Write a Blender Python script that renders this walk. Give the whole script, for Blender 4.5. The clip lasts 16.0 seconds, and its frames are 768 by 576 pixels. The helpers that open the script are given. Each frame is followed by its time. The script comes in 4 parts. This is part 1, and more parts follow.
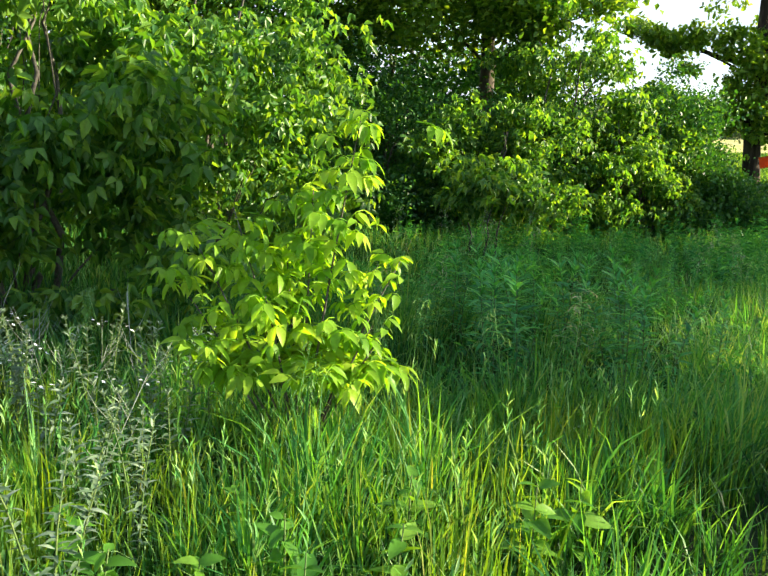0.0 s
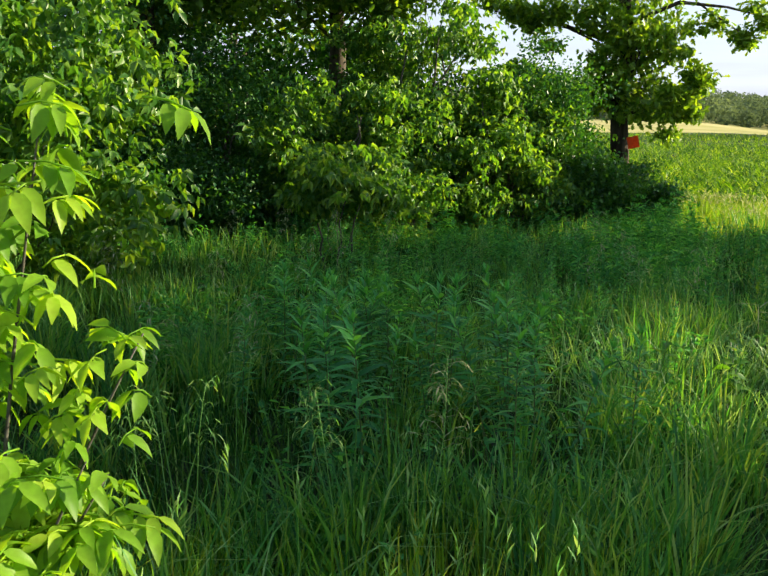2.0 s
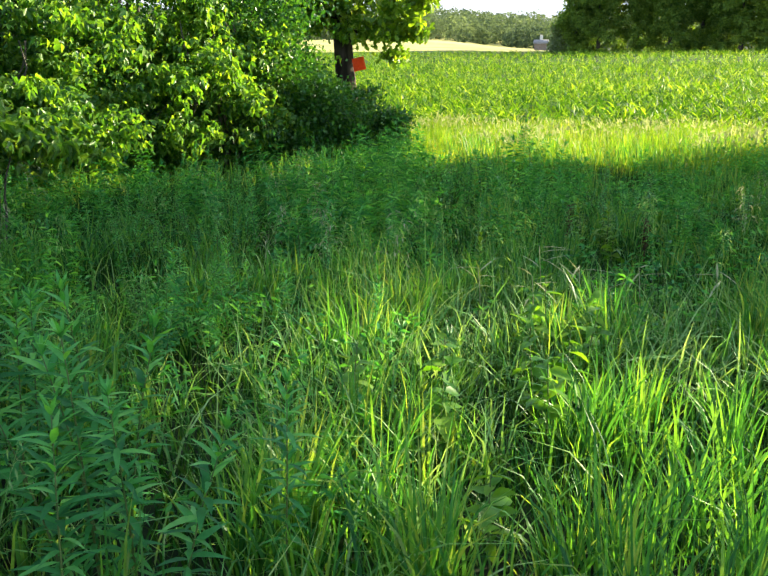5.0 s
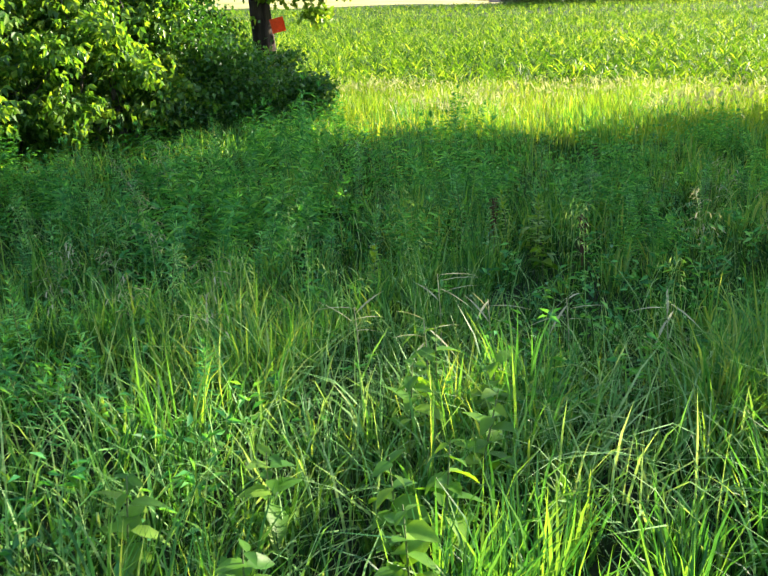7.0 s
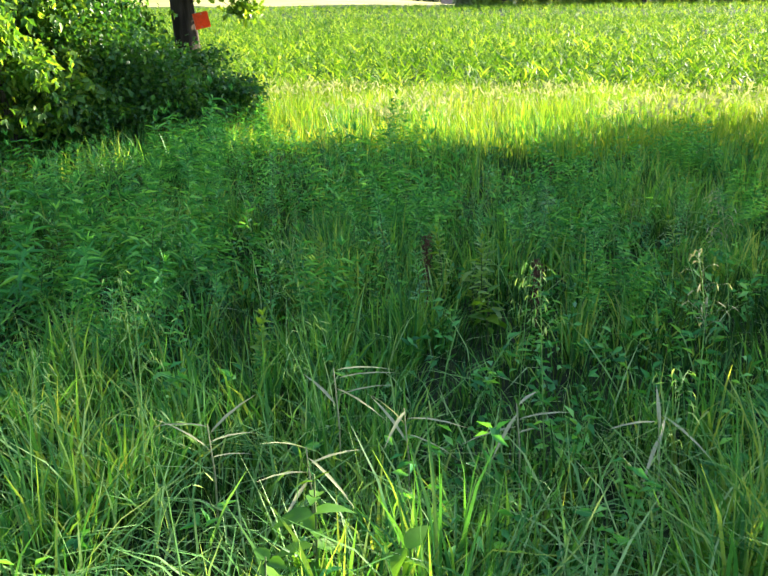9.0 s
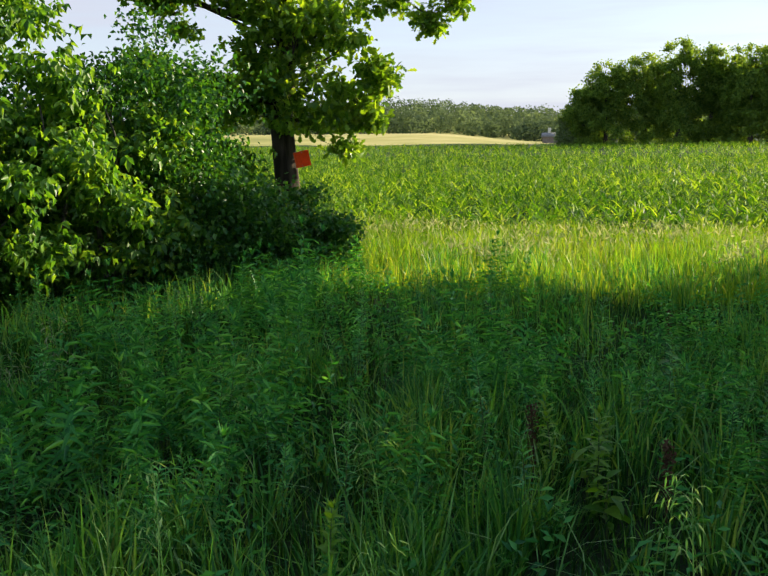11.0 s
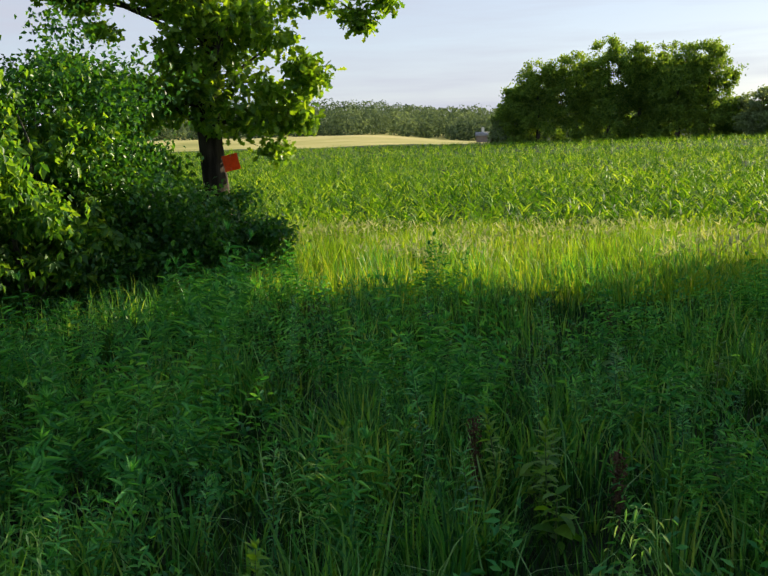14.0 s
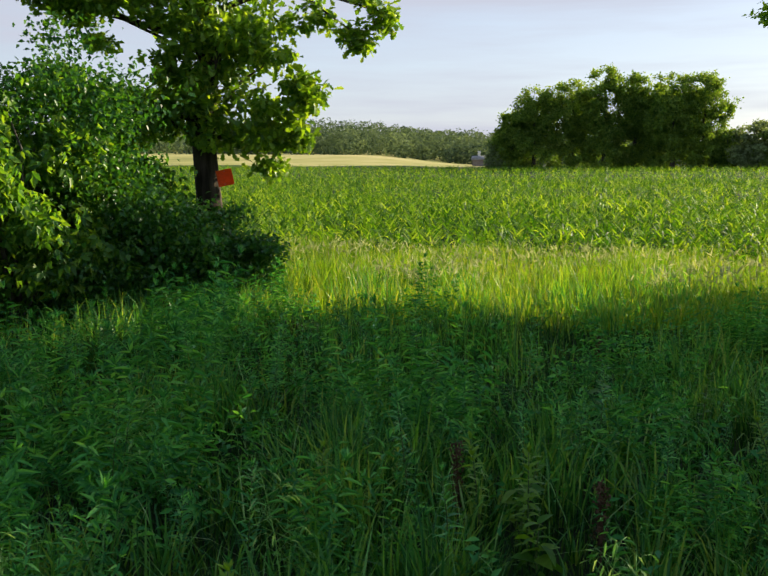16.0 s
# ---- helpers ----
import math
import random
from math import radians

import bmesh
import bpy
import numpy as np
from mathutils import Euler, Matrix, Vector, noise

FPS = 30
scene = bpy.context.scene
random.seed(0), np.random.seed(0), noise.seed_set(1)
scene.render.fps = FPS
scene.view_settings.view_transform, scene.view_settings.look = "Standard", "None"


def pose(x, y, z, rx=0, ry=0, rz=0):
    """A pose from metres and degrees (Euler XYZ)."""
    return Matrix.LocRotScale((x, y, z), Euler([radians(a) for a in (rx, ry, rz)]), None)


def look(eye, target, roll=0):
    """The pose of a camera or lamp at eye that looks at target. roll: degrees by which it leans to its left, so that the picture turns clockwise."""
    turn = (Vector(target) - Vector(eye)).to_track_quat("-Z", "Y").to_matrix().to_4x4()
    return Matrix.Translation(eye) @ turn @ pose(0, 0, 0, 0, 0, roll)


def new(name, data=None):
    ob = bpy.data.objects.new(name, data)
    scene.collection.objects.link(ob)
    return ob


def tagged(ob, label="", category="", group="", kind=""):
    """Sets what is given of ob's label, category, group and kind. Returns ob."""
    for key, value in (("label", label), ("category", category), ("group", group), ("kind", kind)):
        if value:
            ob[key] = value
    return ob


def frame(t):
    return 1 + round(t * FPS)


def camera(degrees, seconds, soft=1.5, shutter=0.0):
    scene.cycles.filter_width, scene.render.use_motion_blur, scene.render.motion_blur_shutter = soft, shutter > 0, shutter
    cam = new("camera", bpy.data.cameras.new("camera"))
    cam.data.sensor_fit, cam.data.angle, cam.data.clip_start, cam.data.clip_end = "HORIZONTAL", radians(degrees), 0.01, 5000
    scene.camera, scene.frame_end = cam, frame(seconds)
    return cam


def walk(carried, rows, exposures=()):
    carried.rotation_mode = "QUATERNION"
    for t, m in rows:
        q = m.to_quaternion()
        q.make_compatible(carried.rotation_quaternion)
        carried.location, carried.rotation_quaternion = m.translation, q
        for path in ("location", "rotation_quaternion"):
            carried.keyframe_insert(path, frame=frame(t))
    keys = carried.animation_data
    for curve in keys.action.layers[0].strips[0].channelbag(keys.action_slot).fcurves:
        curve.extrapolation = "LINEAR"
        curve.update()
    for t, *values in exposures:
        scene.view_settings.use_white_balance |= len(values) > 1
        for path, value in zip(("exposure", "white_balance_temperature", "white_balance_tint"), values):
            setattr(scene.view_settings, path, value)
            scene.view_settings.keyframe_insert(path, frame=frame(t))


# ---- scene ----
cam = camera(46.0, 16.0, shutter=0.12)
PATH = [
    (0, (0.198, 1.201, 1.326), (0.222, 3.178, 1.019), 2.5),
    (0.5, (0.298, 1.603, 1.32), (0.289, 3.578, 1.004), 1.1),
    (1, (0.398, 2.006, 1.364), (0.379, 3.98, 1.038), 0.7),
    (1.5, (0.484, 2.432, 1.392), (0.789, 4.383, 1.077), 1.7),
    (2, (0.583, 2.813, 1.349), (0.885, 4.763, 1.024), 0.9),
    (2.5, (0.701, 3.132, 1.35), (1.147, 5.039, 0.946), 1.2),
    (3, (0.782, 3.477, 1.351), (1.586, 5.263, 0.945), 2.5),
    (3.5, (0.854, 3.683, 1.368), (1.768, 5.407, 0.934), 2.3),
    (4, (1.036, 3.846, 1.323), (1.922, 5.583, 0.876), 0.4),
    (4.2, (1.152, 3.91, 1.343), (2.018, 5.655, 0.89), 0.3),
    (6.3, (2.1, 4.676, 1.411), (2.826, 6.458, 0.864), -1.6),
    (6.5, (2.199, 4.792, 1.382), (2.997, 6.538, 0.821), -1.5),
    (7, (2.573, 5.162, 1.449), (3.425, 6.878, 0.873), -1.7),
    (7.5, (2.771, 5.38, 1.459), (3.729, 7.031, 0.86), -3.2),
    (8, (2.957, 5.651, 1.376), (4.037, 7.21, 0.742), -2.4),
    (8.5, (3.149, 5.958, 1.412), (4.198, 7.535, 0.768), -2.8),
    (9, (3.364, 6.169, 1.392), (4.307, 7.836, 0.815), -0.8),
    (9.5, (3.463, 6.263, 1.431), (4.334, 8.0, 0.958), -0.3),
    (9.7, (3.48, 6.324, 1.436), (4.346, 8.072, 0.996), 0.2),
    (11.8, (3.778, 6.876, 1.367), (4.538, 8.705, 1.12), -1.5),
    (12, (3.791, 6.898, 1.363), (4.599, 8.707, 1.117), -1.4),
    (12.5, (3.807, 6.934, 1.373), (4.774, 8.661, 1.114), -2.3),
    (13, (3.81, 6.961, 1.38), (4.752, 8.701, 1.111), -2.6),
    (13.5, (3.825, 6.97, 1.379), (4.743, 8.72, 1.103), -2.3),
    (14, (3.839, 6.971, 1.385), (4.74, 8.729, 1.096), -1.9),
    (14.5, (3.809, 6.968, 1.395), (4.688, 8.735, 1.099), -1.0),
    (15, (3.789, 6.981, 1.404), (4.636, 8.77, 1.143), -0.6),
    (15.5, (3.804, 6.979, 1.407), (4.636, 8.778, 1.17), -0.2),
    (16, (3.877, 6.995, 1.38), (4.797, 8.75, 1.135), 0.0),
]
# seconds, stops, kelvin, tint
EXPOSURES = [(0.0, 1.95, 6400, 11), (1.0, 1.8, 6400, 11), (1.5, 1.68, 6500, 10), (2.0, 1.38, 6500, 10), (2.5, 1.62, 6500, 10), (3.0, 1.82, 6500, 10), (4.0, 2.08, 6400, 11), (4.2, 2.1, 6400, 11), (6.5, 2.2, 6250, 16),
             (7.0, 2.25, 6200, 19), (8.0, 2.15, 6100, 17), (8.5, 2.22, 6050, 16), (9.0, 2.42, 6050, 18), (9.5, 2.2, 6200, 15), (11.8, 0.97, 6500, 11), (16.0, 0.97, 6500, 12)]
walk(cam, [(t, look(eye, target, roll)) for t, eye, target, roll in PATH], EXPOSURES)

# ---------------------------------------------------------------- light
SUN_BEARING, SUN_HEIGHT = 2.0, 20.0          # degrees from +x towards +y, above the horizon
sb, sh = radians(SUN_BEARING), radians(SUN_HEIGHT)
SUN_DIR = Vector((math.cos(sb) * math.cos(sh), math.sin(sb) * math.cos(sh), math.sin(sh)))

world = bpy.data.worlds.new("world")
scene.world = world
world.use_nodes = True
wn, wl = world.node_tree.nodes, world.node_tree.links
wn.clear()
w_out = wn.new("ShaderNodeOutputWorld")
w_bg = wn.new("ShaderNodeBackground")
w_bg.inputs["Strength"].default_value = 0.105
w_sky = wn.new("ShaderNodeTexSky")
w_sky.sky_type = "NISHITA"
w_sky.sun_disc = False
w_sky.sun_elevation = sh
w_sky.sun_rotation = radians(90) - sb
w_sky.air_density, w_sky.dust_density, w_sky.ozone_density = 1.0, 0.7, 1.5
w_co = wn.new("ShaderNodeTexCoord")
w_map = wn.new("ShaderNodeMapping")
w_map.inputs["Scale"].default_value = (1.6, 1.1, 16.0)
w_map.inputs["Rotation"].default_value = (0.05, 0.03, 0.4)
w_noise = wn.new("ShaderNodeTexNoise")
w_noise.inputs["Scale"].default_value = 1.3
w_noise.inputs["Detail"].default_value = 6.0
w_noise.inputs["Roughness"].default_value = 0.55
w_ramp = wn.new("ShaderNodeValToRGB")
w_ramp.color_ramp.elements[0].position, w_ramp.color_ramp.elements[1].position = 0.40, 0.66
w_ramp.color_ramp.elements[0].color, w_ramp.color_ramp.elements[1].color = (0.62, 0.62, 0.62, 1), (0.95, 0.95, 0.95, 1)
w_mix = wn.new("ShaderNodeMix")
w_mix.data_type = "RGBA"
w_mix.inputs["B"].default_value = (2.95, 3.1, 3.6, 1)
wl.new(w_co.outputs["Generated"], w_map.inputs["Vector"])
wl.new(w_map.outputs["Vector"], w_noise.inputs["Vector"])
wl.new(w_noise.outputs["Fac"], w_ramp.inputs["Fac"])
# cloud and haze lie low; overhead they are thinner
w_sep = wn.new("ShaderNodeSeparateXYZ")
w_low = wn.new("ShaderNodeMapRange")
w_low.inputs["From Min"].default_value, w_low.inputs["From Max"].default_value = 0.18, 0.55
w_low.inputs["To Min"].default_value, w_low.inputs["To Max"].default_value = 1.0, 0.4
w_fac = wn.new("ShaderNodeMath")
w_fac.operation = "MULTIPLY"
wl.new(w_co.outputs["Generated"], w_sep.inputs["Vector"])
wl.new(w_sep.outputs["Z"], w_low.inputs["Value"])
wl.new(w_low.outputs["Result"], w_fac.inputs[0])
wl.new(w_ramp.outputs["Color"], w_fac.inputs[1])
wl.new(w_fac.outputs[0], w_mix.inputs["Factor"])
wl.new(w_sky.outputs["Color"], w_mix.inputs["A"])
wl.new(w_mix.outputs["Result"], w_bg.inputs["Color"])
wl.new(w_bg.outputs["Background"], w_out.inputs["Surface"])

sun_data = bpy.data.lights.new("sun", "SUN")
sun_data.energy, sun_data.angle, sun_data.color = 5.0, radians(0.6), (1.0, 0.86, 0.58)
sun = new("sun", sun_data)
sun.matrix_world = look(SUN_DIR * 60, (0, 0, 0))


# ---------------------------------------------------------------- materials
def material(name):
    m = bpy.data.materials.new(name)
    m.use_nodes = True
    nt = m.node_tree
    nt.nodes.clear()
    return m, nt.nodes, nt.links


def ramp(nodes, stops):
    r = nodes.new("ShaderNodeValToRGB")
    e = r.color_ramp.elements
    while len(e) < len(stops):
        e.new(0.5)
    for k, (p, c) in enumerate(stops):
        e[k].position, e[k].color = p, (*c, 1)
    return r


def leafy(name, stops, through_col, share=0.35, rough=0.5, per="island", patch=0.0, patch_scale=0.6, spec=0.2, vary=1.0):
    """Thin living leaf: a glossy skin over a body that lets light through. stops: colours from leaf to leaf."""
    m, n, l = material(name)
    out = n.new("ShaderNodeOutputMaterial")
    pick = ramp(n, stops)
    if per == "island":
        rnd = n.new("ShaderNodeNewGeometry").outputs["Random Per Island"]
    else:
        rnd = n.new("ShaderNodeObjectInfo").outputs["Random"]
    co = n.new("ShaderNodeNewGeometry")
    tex = n.new("ShaderNodeTexNoise")
    tex.inputs["Scale"].default_value = patch_scale
    tex.inputs["Detail"].default_value = 3.0
    l.new(co.outputs["Position"], tex.inputs["Vector"])
    add = n.new("ShaderNodeMath")
    add.operation = "MULTIPLY_ADD"
    add.inputs[1].default_value = patch
    l.new(tex.outputs["Fac"], add.inputs[0])
    off = n.new("ShaderNodeMath")
    off.operation = "MULTIPLY_ADD"
    off.inputs[1].default_value = vary
    off.inputs[2].default_value = 0.5 - 0.5 * vary - 0.5 * patch
    l.new(rnd, off.inputs[0])
    l.new(off.outputs[0], add.inputs[2])
    l.new(add.outputs[0], pick.inputs["Fac"])
    fine = n.new("ShaderNodeTexNoise")
    fine.inputs["Scale"].default_value = 45.0
    l.new(co.outputs["Position"], fine.inputs["Vector"])
    val = n.new("ShaderNodeMapRange")
    val.inputs["To Min"].default_value, val.inputs["To Max"].default_value = 0.72, 1.28
    l.new(fine.outputs["Fac"], val.inputs["Value"])
    mul = n.new("ShaderNodeMix")
    mul.data_type, mul.blend_type = "RGBA", "MULTIPLY"
    mul.inputs["Factor"].default_value = 1.0
    l.new(pick.outputs["Color"], mul.inputs["A"])
    l.new(val.outputs["Result"], mul.inputs["B"])
    body = n.new("ShaderNodeBsdfPrincipled")
    body.inputs["Roughness"].default_value = rough
    body.inputs["Specular IOR Level"].default_value = spec
    l.new(mul.outputs["Result"], body.inputs["Base Color"])
    tint = n.new("ShaderNodeMix")
    tint.data_type, tint.blend_type = "RGBA", "MULTIPLY"
    tint.inputs["Factor"].default_value = 1.0
    tint.inputs["B"].default_value = (*through_col, 1)
    l.new(mul.outputs["Result"], tint.inputs["A"])
    tr = n.new("ShaderNodeBsdfTranslucent")
    l.new(tint.outputs["Result"], tr.inputs["Color"])
    mix = n.new("ShaderNodeMixShader")
    mix.inputs["Fac"].default_value = share
    l.new(body.outputs["BSDF"], mix.inputs[1])
    l.new(tr.outputs["BSDF"], mix.inputs[2])
    l.new(mix.outputs["Shader"], out.inputs["Surface"])
    return m


def solid(name, stops, scale=6.0, rough=0.85, bump=0.3, stretch=(1, 1, 1), detail=8.0, second=0.7):
    """Opaque rough surface: colours laid by noise at two scales, with relief."""
    m, n, l = material(name)
    out = n.new("ShaderNodeOutputMaterial")
    co = n.new("ShaderNodeNewGeometry")
    mp = n.new("ShaderNodeMapping")
    mp.inputs["Scale"].default_value = stretch
    l.new(co.outputs["Position"], mp.inputs["Vector"])
    a = n.new("ShaderNodeTexNoise")
    a.inputs["Scale"].default_value, a.inputs["Detail"].default_value = scale, detail
    b = n.new("ShaderNodeTexNoise")
    b.inputs["Scale"].default_value = scale * 0.13
    l.new(mp.outputs["Vector"], a.inputs["Vector"])
    l.new(mp.outputs["Vector"], b.inputs["Vector"])
    s = n.new("ShaderNodeMath")
    s.operation = "MULTIPLY_ADD"
    s.inputs[1].default_value = second
    l.new(b.outputs["Fac"], s.inputs[0])
    l.new(a.outputs["Fac"], s.inputs[2])
    half = n.new("ShaderNodeMath")
    half.operation = "SUBTRACT"
    half.inputs[1].default_value = second * 0.5
    l.new(s.outputs[0], half.inputs[0])
    r = ramp(n, stops)
    l.new(half.outputs[0], r.inputs["Fac"])
    p = n.new("ShaderNodeBsdfPrincipled")
    p.inputs["Roughness"].default_value = rough
    p.inputs["Specular IOR Level"].default_value = 0.15
    l.new(r.outputs["Color"], p.inputs["Base Color"])
    bp = n.new("ShaderNodeBump")
    bp.inputs["Strength"].default_value = bump
    bp.inputs["Distance"].default_value = 0.03
    l.new(a.outputs["Fac"], bp.inputs["Height"])
    l.new(bp.outputs["Normal"], p.inputs["Normal"])
    l.new(p.outputs["BSDF"], out.inputs["Surface"])
    return m


WARM = (2.35, 2.0, 0.35)
M_GRASS = leafy("meadow_grass", [(0.0, (0.018, 0.100, 0.032)), (0.45, (0.050, 0.200, 0.048)), (0.85, (0.112, 0.280, 0.055)), (1.0, (0.19, 0.31, 0.085))], (2.6, 2.0, 0.45), 0.45, 0.42, patch=0.9, spec=0.2)
# darker than the tufts: the deep shade between plants is put into this colour
M_LOW_SHADE = leafy("low_grass", [(0.0, (0.008, 0.040, 0.012)), (0.6, (0.022, 0.085, 0.020)), (1.0, (0.06, 0.13, 0.03))], WARM, 0.4, 0.5, patch=0.6, spec=0.1)
M_PALE = leafy("pale_grass", [(0.0, (0.075, 0.24, 0.060)), (0.5, (0.14, 0.33, 0.090)), (1.0, (0.29, 0.46, 0.19))], (1.8, 1.5, 0.55), 0.4, 0.45, patch=0.4, spec=0.15)
M_VERGE = leafy("verge_grass", [(0.0, (0.066, 0.165, 0.018)), (0.55, (0.120, 0.24, 0.026)), (0.85, (0.18, 0.28, 0.04)), (1.0, (0.27, 0.31, 0.09))], WARM, 0.45, 0.5, patch=0.6, patch_scale=0.8)
M_STRAW = leafy("dry_stems", [(0.0, (0.22, 0.27, 0.12)), (0.5, (0.30, 0.34, 0.17)), (1.0, (0.40, 0.42, 0.28))], (1.2, 1.1, 0.8), 0.3, 0.6)
M_SILVER = leafy("silvery_stalks", [(0.0, (0.20, 0.24, 0.19)), (1.0, (0.32, 0.35, 0.30))], (1.0, 1.0, 0.9), 0.2, 0.7)
M_SEED = leafy("seed_heads", [(0.0, (0.26, 0.34, 0.12)), (0.5, (0.37, 0.43, 0.18)), (1.0, (0.50, 0.53, 0.28))], (1.2, 1.1, 0.8), 0.35, 0.6)
M_WEED = leafy("weed_leaves", [(0.0, (0.018, 0.115, 0.038)), (0.5, (0.052, 0.25, 0.070)), (0.8, (0.11, 0.36, 0.095)), (1.0, (0.20, 0.48, 0.125))], WARM, 0.40, 0.45, patch=0.5, spec=0.16, vary=0.85)
M_BROAD = leafy("broad_leaves", [(0.0, (0.045, 0.15, 0.020)), (0.6, (0.090, 0.23, 0.025)), (1.0, (0.15, 0.29, 0.035))], WARM, 0.42, 0.45, per="object")
M_SAPLING = leafy("sapling_leaves", [(0.0, (0.11, 0.25, 0.020)), (0.5, (0.20, 0.36, 0.028)), (1.0, (0.32, 0.46, 0.04))], (1.9, 1.8, 0.35), 0.52, 0.42, per="object")
M_ELDER = leafy("boxelder_leaves", [(0.0, (0.030, 0.106, 0.022)), (0.5, (0.070, 0.185, 0.032)), (1.0, (0.17, 0.30, 0.046))], WARM, 0.48, 0.38, patch=0.4, spec=0.3)
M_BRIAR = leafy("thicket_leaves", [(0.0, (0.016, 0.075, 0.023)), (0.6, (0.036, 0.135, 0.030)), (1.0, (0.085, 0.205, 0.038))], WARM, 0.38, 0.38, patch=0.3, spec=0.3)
M_OAK = leafy("oak_leaves", [(0.0, (0.052, 0.130, 0.018)), (0.5, (0.108, 0.225, 0.028)), (1.0, (0.22, 0.34, 0.05))], WARM, 0.5, 0.34, patch=0.3, spec=0.35)
M_FAR = leafy("far_tree_leaves", [(0.0, (0.070, 0.155, 0.028)), (0.5, (0.135, 0.24, 0.042)), (1.0, (0.22, 0.34, 0.06))], (2.0, 1.7, 0.5), 0.48, 0.55, patch=0.5, patch_scale=0.12)
M_WILLOW = leafy("grey_bush_leaves", [(0.0, (0.13, 0.19, 0.085)), (0.5, (0.19, 0.26, 0.12)), (1.0, (0.28, 0.35, 0.18))], (1.6, 1.5, 0.7), 0.45, 0.55, patch=0.4, patch_scale=0.2)
# distance haze is painted in: greens lifted and greyed
M_WOOD_HAZED = leafy("hazed_hill_leaves", [(0.1, (0.060, 0.100, 0.060)), (0.45, (0.098, 0.150, 0.080)), (0.7, (0.14, 0.20, 0.10)), (0.95, (0.20, 0.275, 0.12))], (1.3, 1.2, 0.8), 0.35, 0.8, patch=1.9, patch_scale=0.035, vary=0.25)
M_CORN = leafy("corn_leaves", [(0.0, (0.018, 0.075, 0.008)), (0.5, (0.060, 0.155, 0.014)), (0.8, (0.13, 0.26, 0.024)), (1.0, (0.25, 0.37, 0.06))], WARM, 0.42, 0.5, spec=0.16, patch=0.4, patch_scale=0.15)
M_DOCK = solid("dock_seed", [(0.3, (0.055, 0.035, 0.018)), (0.7, (0.11, 0.065, 0.032))], 60, 0.8, 0.2)
M_STEM = solid("green_stem", [(0.3, (0.06, 0.12, 0.03)), (0.7, (0.12, 0.17, 0.05))], 30, 0.6, 0.1)
M_TWIG = solid("twig_bark", [(0.3, (0.055, 0.052, 0.042)), (0.7, (0.13, 0.12, 0.10))], 40, 0.85, 0.3)
M_BARK = solid("oak_bark", [(0.35, (0.022, 0.017, 0.013)), (0.55, (0.065, 0.052, 0.04)), (0.72, (0.20, 0.165, 0.125))], 11, 0.92, 1.0, (1, 1, 0.16))
M_BARK_DARK = solid("dark_bark", [(0.3, (0.03, 0.025, 0.02)), (0.7, (0.10, 0.085, 0.065))], 9, 0.92, 0.9, (1, 1, 0.2))
# soil darkened too, to deepen the shaded gaps
M_SOIL = solid("soil_and_thatch", [(0.25, (0.008, 0.011, 0.005)), (0.5, (0.015, 0.028, 0.009)), (0.75, (0.032, 0.052, 0.016))], 7, 0.95, 0.8)
M_FIELD = solid("field_earth", [(0.25, (0.012, 0.026, 0.006)), (0.6, (0.020, 0.046, 0.009)), (0.8, (0.04, 0.07, 0.014))], 0.9, 0.95, 0.4)
M_HAY = solid("mown_hay", [(0.25, (0.26, 0.27, 0.08)), (0.5, (0.38, 0.36, 0.12)), (0.75, (0.48, 0.43, 0.18))], 0.09, 0.95, 0.1, (1, 1, 1), 8, 1.1)
M_SIGN = leafy("orange_plastic", [(0.0, (0.84, 0.12, 0.018)), (1.0, (0.90, 0.15, 0.024))], (1.0, 1.0, 1.0), 0.5, 0.4)
M_NAIL = solid("nail_steel", [(0.3, (0.3, 0.3, 0.3)), (0.7, (0.45, 0.44, 0.42))], 50, 0.4, 0.1)
M_PETAL = solid("white_petals", [(0.3, (0.72, 0.74, 0.70)), (0.7, (0.82, 0.83, 0.80))], 50, 0.6, 0.1)
M_ROOF = solid("weathered_roof", [(0.3, (0.22, 0.22, 0.22)), (0.7, (0.34, 0.33, 0.32))], 1.5, 0.8, 0.1)
M_CLAD = solid("white_cladding", [(0.3, (0.62, 0.61, 0.58)), (0.7, (0.75, 0.74, 0.71))], 1.0, 0.7, 0.1)
M_BRICKS = solid("weathered_brick", [(0.3, (0.19, 0.15, 0.13)), (0.7, (0.29, 0.24, 0.21))], 3.0, 0.85, 0.2)
M_GLASS = solid("dark_window_glass", [(0.3, (0.03, 0.035, 0.04)), (0.7, (0.05, 0.055, 0.06))], 1.0, 0.08, 0.0)


# ---------------------------------------------------------------- mesh tools
rng = np.random.default_rng(7)


def smooth(a, b, v):
    t = np.clip((np.asarray(v, float) - a) / (b - a), 0, 1)
    return t * t * (3 - 2 * t)


